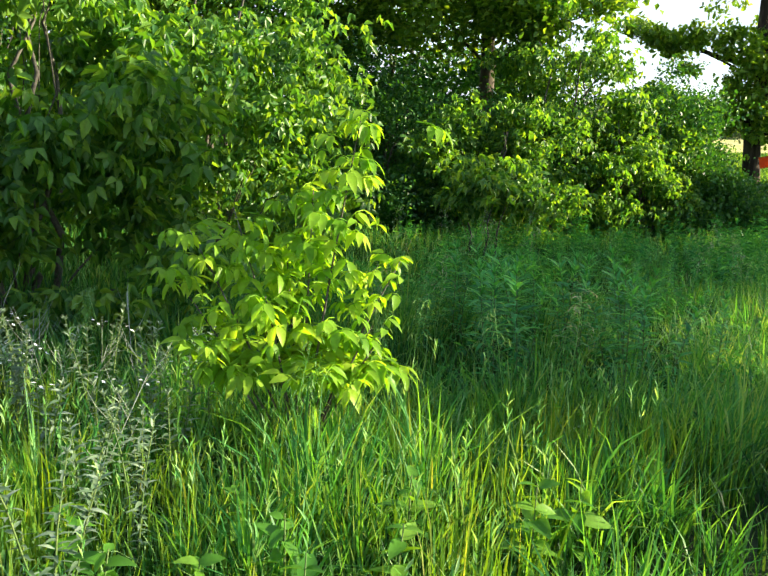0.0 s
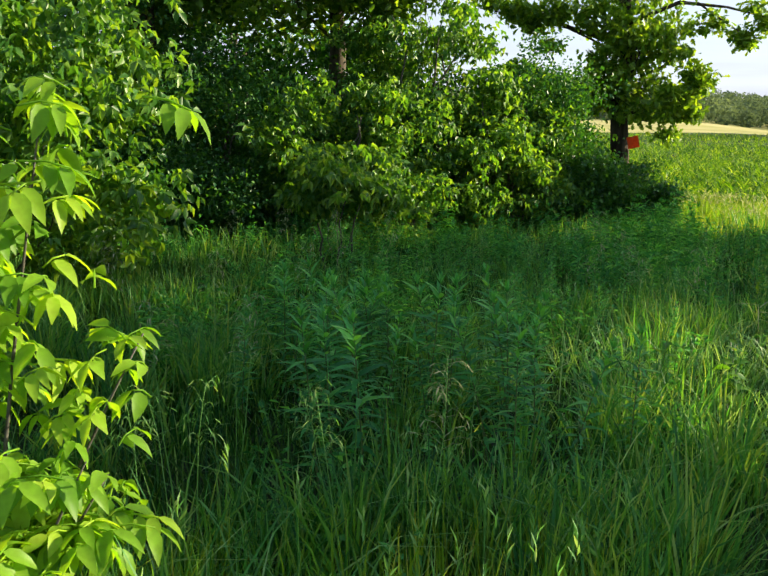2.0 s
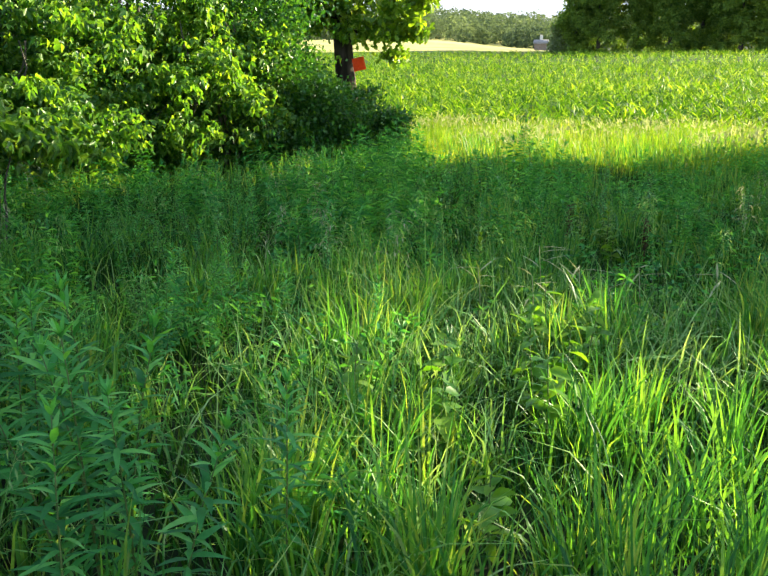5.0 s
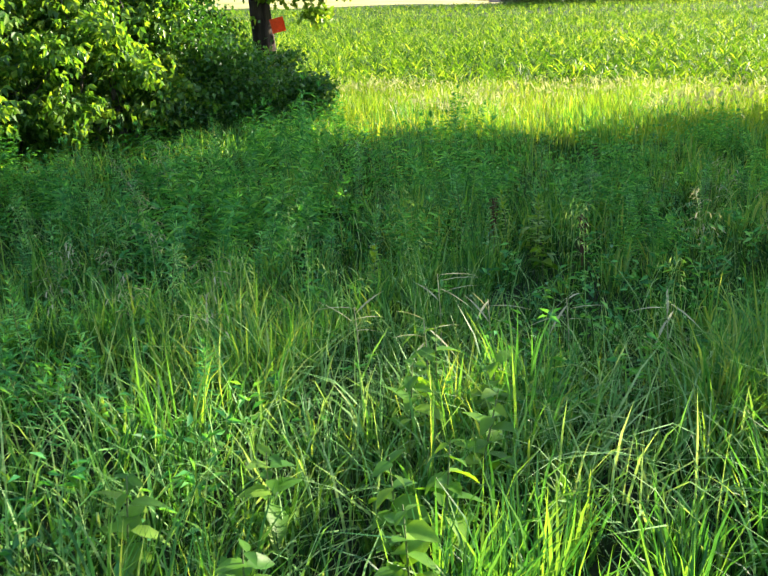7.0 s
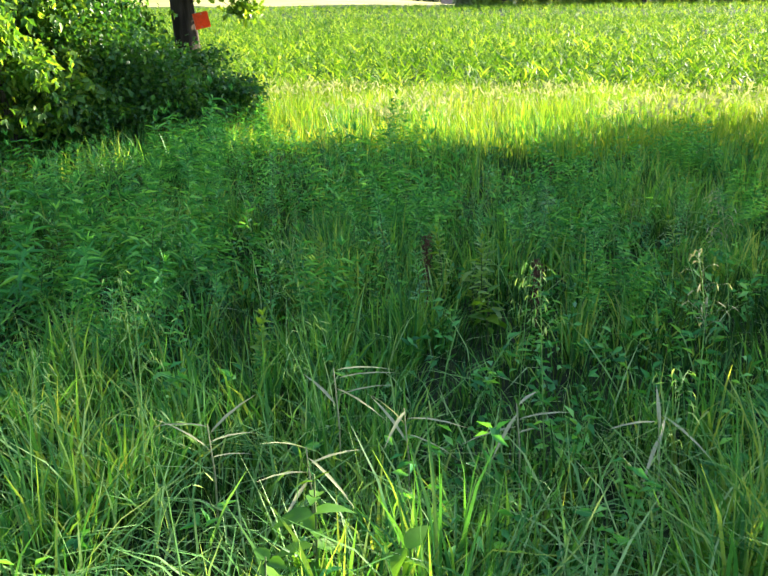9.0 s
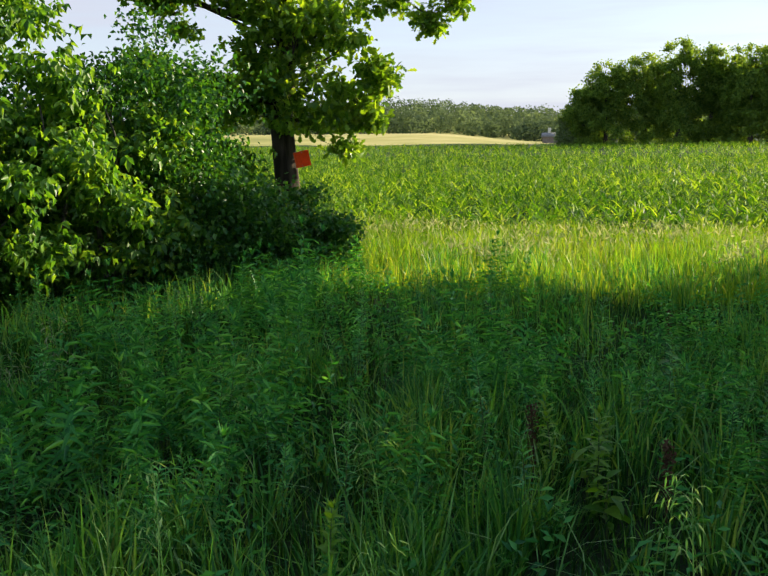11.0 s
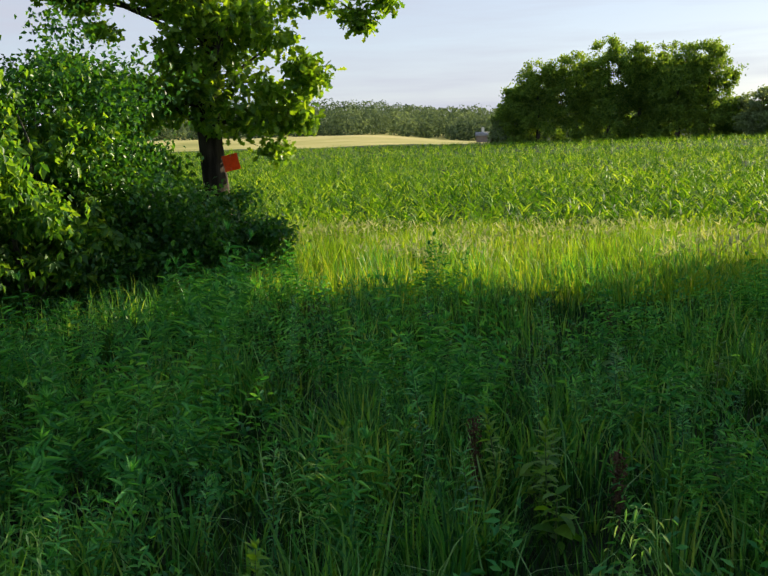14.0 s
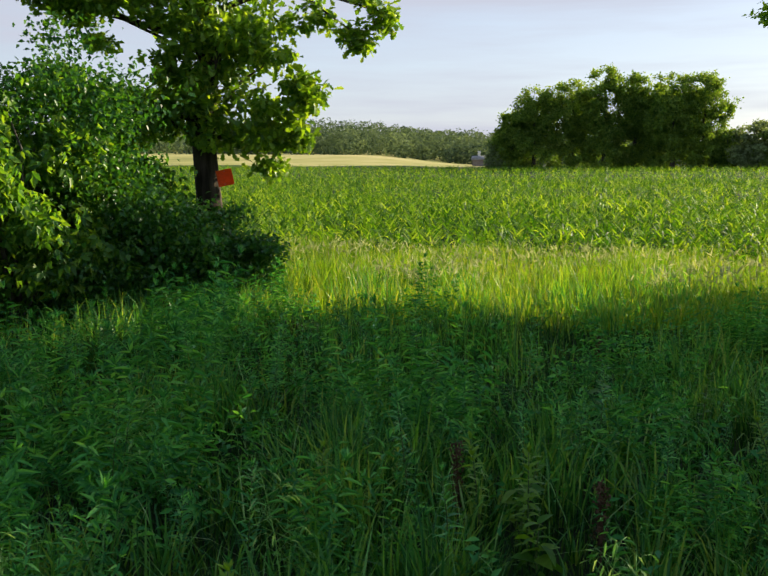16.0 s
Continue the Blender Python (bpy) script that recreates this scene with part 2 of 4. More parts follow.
def ground_z(x, y):
    """Height of the ground: level meadow, a field that rises gently, a hay slope and a wooded hill far off."""
    x, y = np.asarray(x, float), np.asarray(y, float)
    d = 0.7071 * (x + y)
    r = np.hypot(x - 4, y - 7)
    bearing = np.degrees(np.arctan2(x - 4, y - 7))
    z = -0.18 + 0.03 * np.sin(x * 1.1 + 0.4 * y) * np.cos(y * 0.8)
    z = z + smooth(22, 140, d) * 0.75
    z = z + 0.0142 * np.clip(r - 13, 0, None)
    z = z + smooth(200, 320, r) * (3.6 * smooth(33.5, 26.0, bearing) * smooth(-40, 10, bearing) + 0.25)
    return z + smooth(330, 620, r) * (11.5 * smooth(60, 28, bearing) * smooth(-60, 5, bearing))


def flat_mesh(name, verts, starts, loops, mats, smooth_faces=False):
    """A mesh from arrays: corner points, where each face starts in the loop list, and the loop list."""
    me = bpy.data.meshes.new(name)
    me.vertices.add(len(verts))
    me.vertices.foreach_set("co", np.ascontiguousarray(verts, np.float32).ravel())
    me.loops.add(len(loops))
    me.loops.foreach_set("vertex_index", np.ascontiguousarray(loops, np.int32))
    me.polygons.add(len(starts))
    me.polygons.foreach_set("loop_start", np.ascontiguousarray(starts, np.int32))
    if smooth_faces:
        me.polygons.foreach_set("use_smooth", np.ones(len(starts), bool))
    for m in mats:
        me.materials.append(m)
    me.update(calc_edges=True)
    return me


class Soup:
    """Many copies of small shapes gathered into one mesh."""

    def __init__(self):
        self.v, self.l, self.s, self.nv, self.nl = [], [], [], 0, 0

    def add(self, shape, turns, places):
        tv, faces = shape
        n, k = len(places), len(tv)
        if n == 0:
            return self
        self.v.append((np.einsum("nij,kj->nki", turns, tv) + places[:, None, :]).reshape(-1, 3))
        one = np.concatenate([np.asarray(f) for f in faces])
        size = np.array([len(f) for f in faces])
        begin = np.concatenate([[0], np.cumsum(size)[:-1]])
        self.l.append((one[None, :] + (np.arange(n) * k)[:, None] + self.nv).ravel())
        self.s.append((begin[None, :] + (np.arange(n) * len(one))[:, None] + self.nl).ravel())
        self.nv += n * k
        self.nl += n * len(one)
        return self

    def one(self, shape, m=None):
        tv, faces = shape
        return self.add((np.asarray(tv, float), faces), np.eye(3)[None], np.zeros((1, 3)))

    def mesh(self, name, mats, smooth_faces=False):
        return flat_mesh(name, np.concatenate(self.v), np.concatenate(self.s), np.concatenate(self.l), mats, smooth_faces)


def turns(n, tilt=(0, 60), scale=(0.8, 1.2), yaw=None, roll=42):
    """Random turns: a leaf that points along +y from its foot is pitched by tilt degrees (down is minus), rolled and yawed."""
    p = np.radians(rng.uniform(tilt[0], tilt[1], n))
    q = np.radians(rng.normal(0, roll, n))
    a = rng.uniform(0, 2 * np.pi, n) if yaw is None else yaw
    s = rng.uniform(scale[0], scale[1], n)
    cp, sp, cq, sq, ca, sa = np.cos(p), np.sin(p), np.cos(q), np.sin(q), np.cos(a), np.sin(a)
    z, o = np.zeros(n), np.ones(n)
    rx = np.array([[o, z, z], [z, cp, -sp], [z, sp, cp]]).transpose(2, 0, 1)
    ry = np.array([[cq, z, sq], [z, o, z], [-sq, z, cq]]).transpose(2, 0, 1)
    rz = np.array([[ca, -sa, z], [sa, ca, z], [z, z, o]]).transpose(2, 0, 1)
    return np.einsum("nij,njk,nkl->nil", rz, rx, ry) * s[:, None, None]


def leaf_shape(length, width, droop=0.12, fold=0.18, teeth=0.0):
    """A pointed leaf along +y, rounded at its foot, folded along its midrib and drooping to its tip."""
    v = []
    for s, w in ((0.0, 0.0), (0.14, 0.72), (0.38, 1.0), (0.68, 0.66), (1.0, 0.0)):
        zc = -droop * length * s * s
        v.append((0, s * length, zc))
        if w:
            v.append((-w * width / 2, s * length * (1 + teeth), zc + fold * w * width))
            v.append((w * width / 2, s * length * (1 + teeth), zc + fold * w * width))
    f = [(0, 3, 1), (0, 1, 2), (1, 3, 6, 4), (1, 4, 5, 2), (4, 6, 9, 7), (4, 7, 8, 5), (7, 9, 10), (7, 10, 8)]
    return np.array(v, float), f


def mid_leaf(length, width, droop=0.2, fold=0.2):
    """A pointed leaf of four faces."""
    v = [(0, 0, 0), (width / 2, length * 0.32, width * fold), (width * 0.3, length * 0.7, width * fold - droop * length * 0.5), (0, length, -droop * length),
         (-width * 0.3, length * 0.7, width * fold - droop * length * 0.5), (-width / 2, length * 0.32, width * fold)]
    return np.array(v, float), [(0, 1, 2, 3), (0, 3, 4, 5)]


def card_leaf(length, width, droop=0.1):
    """A small leaf for crowns: two faces, folded."""
    v = [(0, 0, 0), (width / 2, length * 0.42, width * 0.2), (0, length, -droop * length), (-width / 2, length * 0.42, width * 0.2), ]
    return np.array(v, float), [(0, 1, 2), (0, 2, 3)]


def lobed_leaf(length, width):
    """An oak leaf with rounded lobes and deep bays."""
    side = [(0.0, 0.05), (0.2, 0.45), (0.3, 0.22), (0.47, 0.88), (0.58, 0.45), (0.78, 1.0), (0.86, 0.5), (0.96, 0.4)]
    v = [(0, s * length, -0.12 * length * s * s) for s in (0, 0.3, 0.6, 1.0)]
    f = []
    for sg in (-1, 1):
        k = len(v)
        for s, w in side:
            v.append((sg * w * width / 2, s * length, -0.12 * length * s * s + 0.12 * w * width))
        a = [(0, k, k + 1, k + 2, 1), (1, k + 2, k + 3, k + 4, 2), (2, k + 4, k + 5, k + 6, 3), (3, k + 6, k + 7)]
        f += a if sg < 0 else [tuple(reversed(t)) for t in a]
    return np.array(v, float), f


def tube(points, radii, sides=7):
    """A bent, tapering round stem through the points."""
    pts = [Vector(p) for p in points]
    v, f = [], []
    for i, p in enumerate(pts):
        ax = (pts[min(i + 1, len(pts) - 1)] - pts[max(i - 1, 0)]).normalized()
        u = ax.cross(Vector((0.31, 0.95, 0.05))).normalized()
        w = ax.cross(u)
        for k in range(sides):
            a = 2 * math.pi * k / sides
            v.append(tuple(p + (u * math.cos(a) + w * math.sin(a)) * radii[i]))
    for i in range(len(pts) - 1):
        for k in range(sides):
            a, b = i * sides + k, i * sides + (k + 1) % sides
            f.append((a, b, b + sides, a + sides))
    f.append(tuple(range((len(pts) - 1) * sides, len(pts) * sides)))
    return np.array(v, float), f


def part(name, me, parent, label=""):
    ob = new(name, me)
    ob.parent = parent
    return tagged(ob, label) if label else ob


def thing(name, x, y, z, label, category, group="", kind=""):
    ob = new(name)
    ob.location = (x, y, z)
    ob.empty_display_size = 0.1
    return tagged(ob, label, category, group, kind)


def bmesh_mesh(name, bm, mats):
    me = bpy.data.meshes.new(name)
    bm.to_mesh(me)
    bm.free()
    for m in mats:
        me.materials.append(m)
    return me


def box(name, size, mats, bevel=0.0):
    bm = bmesh.new()
    bmesh.ops.create_cube(bm, size=1)
    bmesh.ops.scale(bm, vec=size, verts=bm.verts)
    if bevel:
        bmesh.ops.bevel(bm, geom=bm.edges[:], offset=bevel, segments=2, affect="EDGES")
    return bmesh_mesh(name, bm, mats)


# ---------------------------------------------------------------- ground
def build_ground():
    """One sheet to the horizon, finer close to the path."""
    def axis(c):
        near = np.arange(-16, 30.01, 0.5)
        far = np.concatenate([np.arange(34, 130, 8), np.arange(130, 700, 15), [760, 900, 1200, 1800, 3000]])
        return np.concatenate([-far[::-1] + 14 + c, near + c, far + c])
    xs, ys = axis(2.0), axis(2.0)
    gx, gy = np.meshgrid(xs, ys, indexing="ij")
    v = np.stack([gx, gy, ground_z(gx, gy)], -1).reshape(-1, 3)
    ny = len(ys)
    i, j = np.meshgrid(np.arange(len(xs) - 1), np.arange(ny - 1), indexing="ij")
    a = (i * ny + j).ravel()
    loops = np.stack([a, a + ny, a + ny + 1, a + 1], -1).ravel()
    me = flat_mesh("ground", v, np.arange(len(a)) * 4, loops, [M_SOIL, M_FIELD, M_HAY], True)
    cx, cy = (gx[:-1, :-1] + 2).ravel(), (gy[:-1, :-1] + 2).ravel()
    r, b = np.hypot(cx - 4, cy - 7), np.degrees(np.arctan2(cx - 4, cy - 7))
    idx = np.where(0.7071 * (cx + cy) > 20, 1, 0)
    idx = np.where((r > 215) & (r < 420) & (b > -50) & (b < 35), 2, idx)
    me.polygons.foreach_set("material_index", idx.astype(np.int32))
    return tagged(new("ground", me), "earth and thatch under meadow, field and far hay slope", "ground", kind="structure")


build_ground()


# ---------------------------------------------------------------- grass
def patchy(x, y, k=1.0):
    return 0.5 + 0.25 * (np.sin(1.7 * k * x + 0.6) * np.cos(1.3 * k * y - 0.4) + np.sin(0.8 * k * x - 2.1 * k * y + 1.0))


def clump(x, y):
    """Where grass stands thick: uneven clumps with gaps between."""
    return smooth(0.36, 0.64, 0.5 * patchy(x, y, 1.1) + 0.5 * patchy(1.3 * y + 3, x - 2, 2.3))


def blades(name, x, y, height, width, mat, label, lean=0.35, curl=0.5, kind="stuff", heading=None):
    """Grass blades, each a tapered strip that bends over, as one mesh."""
    n = len(x)
    a = rng.uniform(0, 2 * np.pi, n) if heading is None else heading
    tw = a + np.pi / 2 + rng.normal(0, 0.7, n)
    h = height * rng.uniform(0.6, 1.15, n)
    ln, cu = np.abs(rng.normal(0, lean, n)), np.abs(rng.normal(0, curl, n))
    base = np.stack([x, y, ground_z(x, y) - 0.02], -1)
    side = np.stack([np.cos(tw), np.sin(tw), 0.15 * rng.normal(0, 1, n)], -1)
    v = []
    for s, w in ((0.0, 0.75), (0.38, 1.0), (0.72, 0.7), (1.0, 0.0)):
        out = h * (ln * s + cu * s * s * s) * 0.75
        up = h * (s - 0.32 * cu * s ** 3)
        c = base + np.stack([np.cos(a) * out, np.sin(a) * out, up], -1)
        if w:
            v += [c - side * (width * w / 2)[:, None], c + side * (width * w / 2)[:, None]]
        else:
            v.append(c)
    verts = np.stack(v, 1).reshape(-1, 3)
    one = np.array([0, 1, 3, 2, 2, 3, 5, 4, 4, 5, 6])
    loops = (one[None] + (np.arange(n) * 7)[:, None]).ravel()
    starts = (np.array([0, 4, 8])[None] + (np.arange(n) * 11)[:, None]).ravel()
    me = flat_mesh(name, verts, starts, loops, [mat], True)
    return tagged(new(name, me), label, "grass", kind=kind)


def spread(n, x0, x1, y0, y1, keep):
    x, y = rng.uniform(x0, x1, n), rng.uniform(y0, y1, n)
    m = keep(x, y)
    return x[m], y[m]


PATH_XY = np.array([(0.2, 1.2), (0.6, 2.8), (1.1, 3.9), (2.2, 4.8), (3.0, 5.7), (3.5, 6.3), (3.8, 6.9)])


def path_gap(x, y):
    """Distance of points from the trodden line."""
    best = np.full(np.shape(x), 1e9)
    for (ax, ay), (bx, by) in zip(PATH_XY[:-1], PATH_XY[1:]):
        t = np.clip(((x - ax) * (bx - ax) + (y - ay) * (by - ay)) / ((bx - ax) ** 2 + (by - ay) ** 2), 0, 1)
        best = np.minimum(best, np.hypot(x - ax - t * (bx - ax), y - ay - t * (by - ay)))
    return best


def edge(x, y):
    """Distance past the line where the corn begins."""
    return 0.7071 * (x + y) - 22.6


def ahead(x, y):
    """Inside what can be looked over from the path."""
    return (x > -1.2 - 0.42 * y) & (y > 1.0) & (y > 4.0 + 0.62 * (x - 3.0))


# thick stands of tall weeds: centre, half-widths, height of the plants
STANDS = ((4.3, 11.4, 1.3, 1.4, 0.66), (5.5, 13.6, 1.5, 1.3, 0.66), (2.6, 12.6, 1.4, 1.8, 0.62), (1.5, 6.75, 0.5, 0.7, 0.92), (1.2, 7.6, 0.5, 0.5, 0.85), (2.5, 8.8, 0.6, 0.5, 0.62),
          (7.4, 10.3, 0.8, 0.6, 0.56), (6.6, 11.4, 0.6, 0.5, 0.46))


def stand(x, y):
    """How thickly tall weeds stand, from 0 to 1."""
    return np.max([np.exp(-((x - a) / p) ** 2 - ((y - b) / q) ** 2) for a, b, p, q, _ in STANDS], axis=0)


def build_grass():
    def near(x, y):
        return ahead(x, y) & (path_gap(x, y) < 6.0) & (rng.uniform(0, 1, x.shape) < (0.22 + 0.78 * clump(x, y)) * (1 - 0.75 * stand(x, y)))
    # tufts: blades that fan out from one foot
    cx, cy = spread(7600, -4.5, 9.0, 1.0, 12.5, near)
    per = rng.integers(10, 34, len(cx))
    x, y = np.repeat(cx, per), np.repeat(cy, per)
    out = rng.uniform(0, 2 * np.pi, len(x))
    far = np.abs(rng.normal(0, 0.055, len(x)))
    x, y = x + far * np.cos(out), y + far * np.sin(out)
    tall = np.repeat(rng.uniform(0.7, 1.2, len(cx)), per)
    h = (0.22 + 0.12 * patchy(x, y, 1.4) + 0.22 * clump(x, y)) * tall * np.where(y > 8.6, 0.85, 1.0) * np.where((x < 0.8) & (y < 4.3), 0.8, 1.0) * (1 + 0.35 * np.exp(-((x + 0.1) / 0.8) ** 2 - ((y - 4.7) / 0.4) ** 2))
    blades("tall_grass", x, y, h, rng.uniform(0.006, 0.0145, len(x)), M_GRASS, "tall uncut green meadow grass in tufts", 0.28, 0.42, heading=out + rng.normal(0, 0.5, len(x)))
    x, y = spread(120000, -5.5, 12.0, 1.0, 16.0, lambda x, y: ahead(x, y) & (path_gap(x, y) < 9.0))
    blades("fine_grass", x, y, 0.14 + 0.24 * patchy(x, y, 1.4), rng.uniform(0.006, 0.012, len(x)), M_LOW_SHADE, "short fine grass between the tufts, coloured dark for their shade", 0.3, 0.5)

    # pale blades crowd in two sunlit pools, so their colour adds to the sunlight
    def pale(x, y):
        m = np.maximum(np.exp(-((x - 4.0) / 1.5) ** 2 - ((y - 7.8) / 1.0) ** 2), 0.8 * np.exp(-((x + 0.2) / 1.3) ** 2 - ((y - 4.2) / 1.2) ** 2))
        return ahead(x, y) & (path_gap(x, y) > 0.45) & (rng.uniform(0, 1, x.shape) < np.maximum(m, 0.06))
    x, y = spread(95000, -3.5, 9.0, 1.8, 12.5, pale)
    blades("bent_grass", x, y, (0.34 + 0.2 * patchy(x, y, 1.1)) * np.where(y < 5, 0.85, 1.0), rng.uniform(0.005, 0.011, len(x)), M_PALE, "pale arching grass blades bent over by the wind, thickened to brighten sunlit ground", 0.45, 0.95)

    # yellowing grass that stands upright before the sapling
    cx, cy = spread(420, -2.2, 1.7, 3.3, 5.6, lambda x, y: (path_gap(x, y) > 0.35) & (rng.uniform(0, 1, x.shape) < 0.25 + 0.75 * clump(y, x)))
    x, y = np.repeat(cx, 14) + rng.normal(0, 0.05, len(cx) * 14), np.repeat(cy, 14) + rng.normal(0, 0.05, len(cx) * 14)
    blades("yellow_grass", x, y, 0.36 + 0.16 * patchy(x, y, 1.2), rng.uniform(0.005, 0.010, len(x)), M_VERGE, "upright yellow-green grass before the sapling", 0.14, 0.2)
    n = len(cx)
    soup = Soup()
    z = ground_z(cx, cy) + rng.uniform(0.4, 0.58, n)
    for k in range(5):
        soup.add(card_leaf(0.05, 0.009), turns(n, (50, 88)), np.stack([cx, cy, z - 0.018 * k], -1))
    blades("seed_stalks", cx, cy, z - ground_z(cx, cy) + 0.02, np.full(n, 0.004), M_PALE, "thin pale stalks of flowering grass", 0.02, 0.02)
    tagged(new("seed_heads", soup.mesh("seed_heads", [M_PALE])), "narrow pale seed heads above the yellowing grass", "grass", kind="stuff")

    def mid(x, y):
        return ahead(x, y) & (path_gap(x, y) >= 5.6) & (edge(x, y) < -3.0) & (rng.uniform(0, 1, x.shape) < (0.22 + 0.78 * clump(x, y)) * (1 - 0.75 * stand(x, y)))
    x, y = spread(112000, -9, 17.0, 6.0, 24.0, mid)
    h = 0.26 + 0.10 * patchy(x, y) + 0.2 * clump(x, y)
    blades("meadow_grass", x, y, h, rng.uniform(0.008, 0.016, len(x)), M_GRASS, "tall shaded meadow grass in front of the thicket", 0.22, 0.35)

    def verge(x, y):
        return (edge(x, y) > -6.2) & (edge(x, y) < 1.2) & (x > 6.5) & (y > 12.5) & (rng.uniform(0, 1, x.shape) < 0.6 + 0.5 * patchy(x, y))
    x, y = spread(100000, 6.5, 22, 11, 27, verge)
    h = 0.34 + 0.16 * patchy(x, y)
    blades("verge_grass", x, y, h, rng.uniform(0.009, 0.018, len(x)), M_VERGE, "sunlit yellow-green grass along the corn field", 0.22, 0.35)

    # the meadow goes on behind the path and to its sunny side
    x, y = spread(34000, -12, 15, -5, 14, lambda x, y: ~ahead(x, y) & (path_gap(x, y) > 0.3) & (edge(x, y) < -4.5))
    blades("outer_grass", x, y, 0.25 + 0.25 * patchy(x, y), rng.uniform(0.014, 0.026, len(x)), M_GRASS, "meadow grass around the walked line", 0.3, 0.5)

    # feathery seed heads above the verge
    x, y = spread(14000, 6.5, 20, 12, 26, lambda x, y: (edge(x, y) > -4.4) & (edge(x, y) < -0.7) & (x > 7.5) & (rng.uniform(0, 1, x.shape) < 1.8 * (patchy(x, y, 0.9) - 0.3)))
    n = len(x)
    soup = Soup()
    z = ground_z(x, y) + rng.uniform(0.28, 0.5, n)
    soup.add(card_leaf(0.12, 0.02), turns(n, (35, 85)), np.stack([x, y, z], -1))
    soup.add(card_leaf(0.09, 0.024), turns(n, (10, 70)), np.stack([x, y, z], -1))
    blades("seed_stalks", x, y, z - ground_z(x, y) + 0.06, np.full(n, 0.005), M_SEED, "thin dry stalks of flowering grass", 0.12, 0.1)
    tagged(new("seed_heads", soup.mesh("seed_heads", [M_SEED])), "pale tan feathery seed heads of flowering grass", "grass", kind="stuff")


build_grass()


# ---------------------------------------------------------------- corn
def corn_shape(leaves, segs, height=0.72):
    soup = Soup()
    for k in range(leaves):
        a = k * 2.4 + 0.7 * (k % 3)
        z0 = height * (0.15 + 0.55 * k / leaves)
        ln = 0.40 - 0.12 * k / leaves
        wd = 0.043
        v, f = [], []
        for i in range(segs + 1):
            s = i / segs
            o, u = ln * (s * 0.78), z0 + ln * (1.2 * s - 1.05 * s * s * (1.0 - 0.45 * k / leaves))
            w = wd * (0.7 + 0.6 * s) * (1 - s) ** 0.6 if s < 1 else 0
            c = np.array([math.cos(a) * o, math.sin(a) * o, u])
            d = np.array([-math.sin(a), math.cos(a), 0.25]) * w / 2
            v += [c - d, c + d]
        f = [(2 * i, 2 * i + 1, 2 * i + 3, 2 * i + 2) for i in range(segs)]
        soup.one((np.array(v), f))
    return np.concatenate(soup.v), None, soup


def corn_template(leaves, segs, height):
    _, _, soup = corn_shape(leaves, segs, height)
    v, l, s = np.concatenate(soup.v), np.concatenate(soup.l), np.concatenate(soup.s)
    return v, [tuple(l[a:a + 4]) for a in s]


def build_corn():
    ux, uy = 0.7071, -0.7071
    bands = [("corn_rows", 0.0, 20.0, 0.125, 8, 3, 1.0), ("corn_field_middle", 20.0, 50.0, 0.34, 7, 2, 1.2), ("corn_field_far", 50.0, 112.0, 0.85, 6, 2, 1.6)]
    for name, d0, d1, gap, leaves, segs, size in bands:
        rows = np.arange(d0, d1, 0.76 if d0 < 50 else 1.1)
        along = np.arange(-75, 70, gap)
        r, s = np.meshgrid(rows, along, indexing="ij")
        r = (r + rng.normal(0, 0.07, r.shape)).ravel()
        s = (s + rng.normal(0, gap * 0.3, s.shape)).ravel()
        d = 22.6 + r
        x, y = d * 0.7071 + s * ux, d * 0.7071 + s * uy
        b = np.degrees(np.arctan2(x - 3.8, y - 7.0))
        m = (b > -2) & (b < np.where(r < 22, 66, 54)) & (r > 0.5 * patchy(x, y, 1.5) - 0.2)
        x, y = x[m], y[m]
        soup = Soup()
        for k in range(3):
            xx, yy = x[k::3], y[k::3]
            n = len(xx)
            t = turns(n, (-6, 6), (0.8 * size ** 0.5, 1.12 * size ** 0.5))
            soup.add(corn_template(leaves, segs, 0.62 + 0.07 * k), t, np.stack([xx, yy, ground_z(xx, yy)], -1))
        tagged(new(name, soup.mesh(name, [M_CORN], True)), "rows of knee-high young green corn plants", "corn", kind="stuff")


build_corn()


# ---------------------------------------------------------------- shrubs and trees
def crown_points(blobs, clusters, per, spread_r, hollow=0.55, lumps=None, puff=1.0, even=0.7, squash=0.55):
    """Leaf places: boughs in the outer part of ellipsoids (cx, cy, cz, rx, ry, rz), tufts on each bough, leaves in each tuft."""
    vol = np.array([b[3] * b[4] * b[5] for b in blobs]) ** even
    lumps = lumps or max(6, clusters // 13)
    which = rng.choice(len(blobs), lumps, p=vol / vol.sum())
    b = np.array(blobs)[which]
    d = rng.normal(0, 1, (lumps, 3))
    d /= np.linalg.norm(d, axis=1)[:, None]
    r = rng.uniform(hollow ** 3, 1, lumps) ** (1 / 3) * rng.uniform(0.82, 1.12, lumps)
    big = b[:, :3] + d * r[:, None] * b[:, 3:]
    k = rng.integers(0, lumps, clusters)
    size = (b[:, 3] * b[:, 4] * b[:, 5]) ** (1 / 3) * rng.uniform(0.10, 0.20, lumps) * puff
    c = big[k] + rng.normal(0, 1, (clusters, 3)) * size[k][:, None] * np.array([1.1, 1.1, max(0.75, squash)])
    p = c[:, None, :] + rng.normal(0, 1, (clusters, per, 3)) * spread_r * np.array([1.1, 1.1, squash])
    return c, p.reshape(-1, 3)


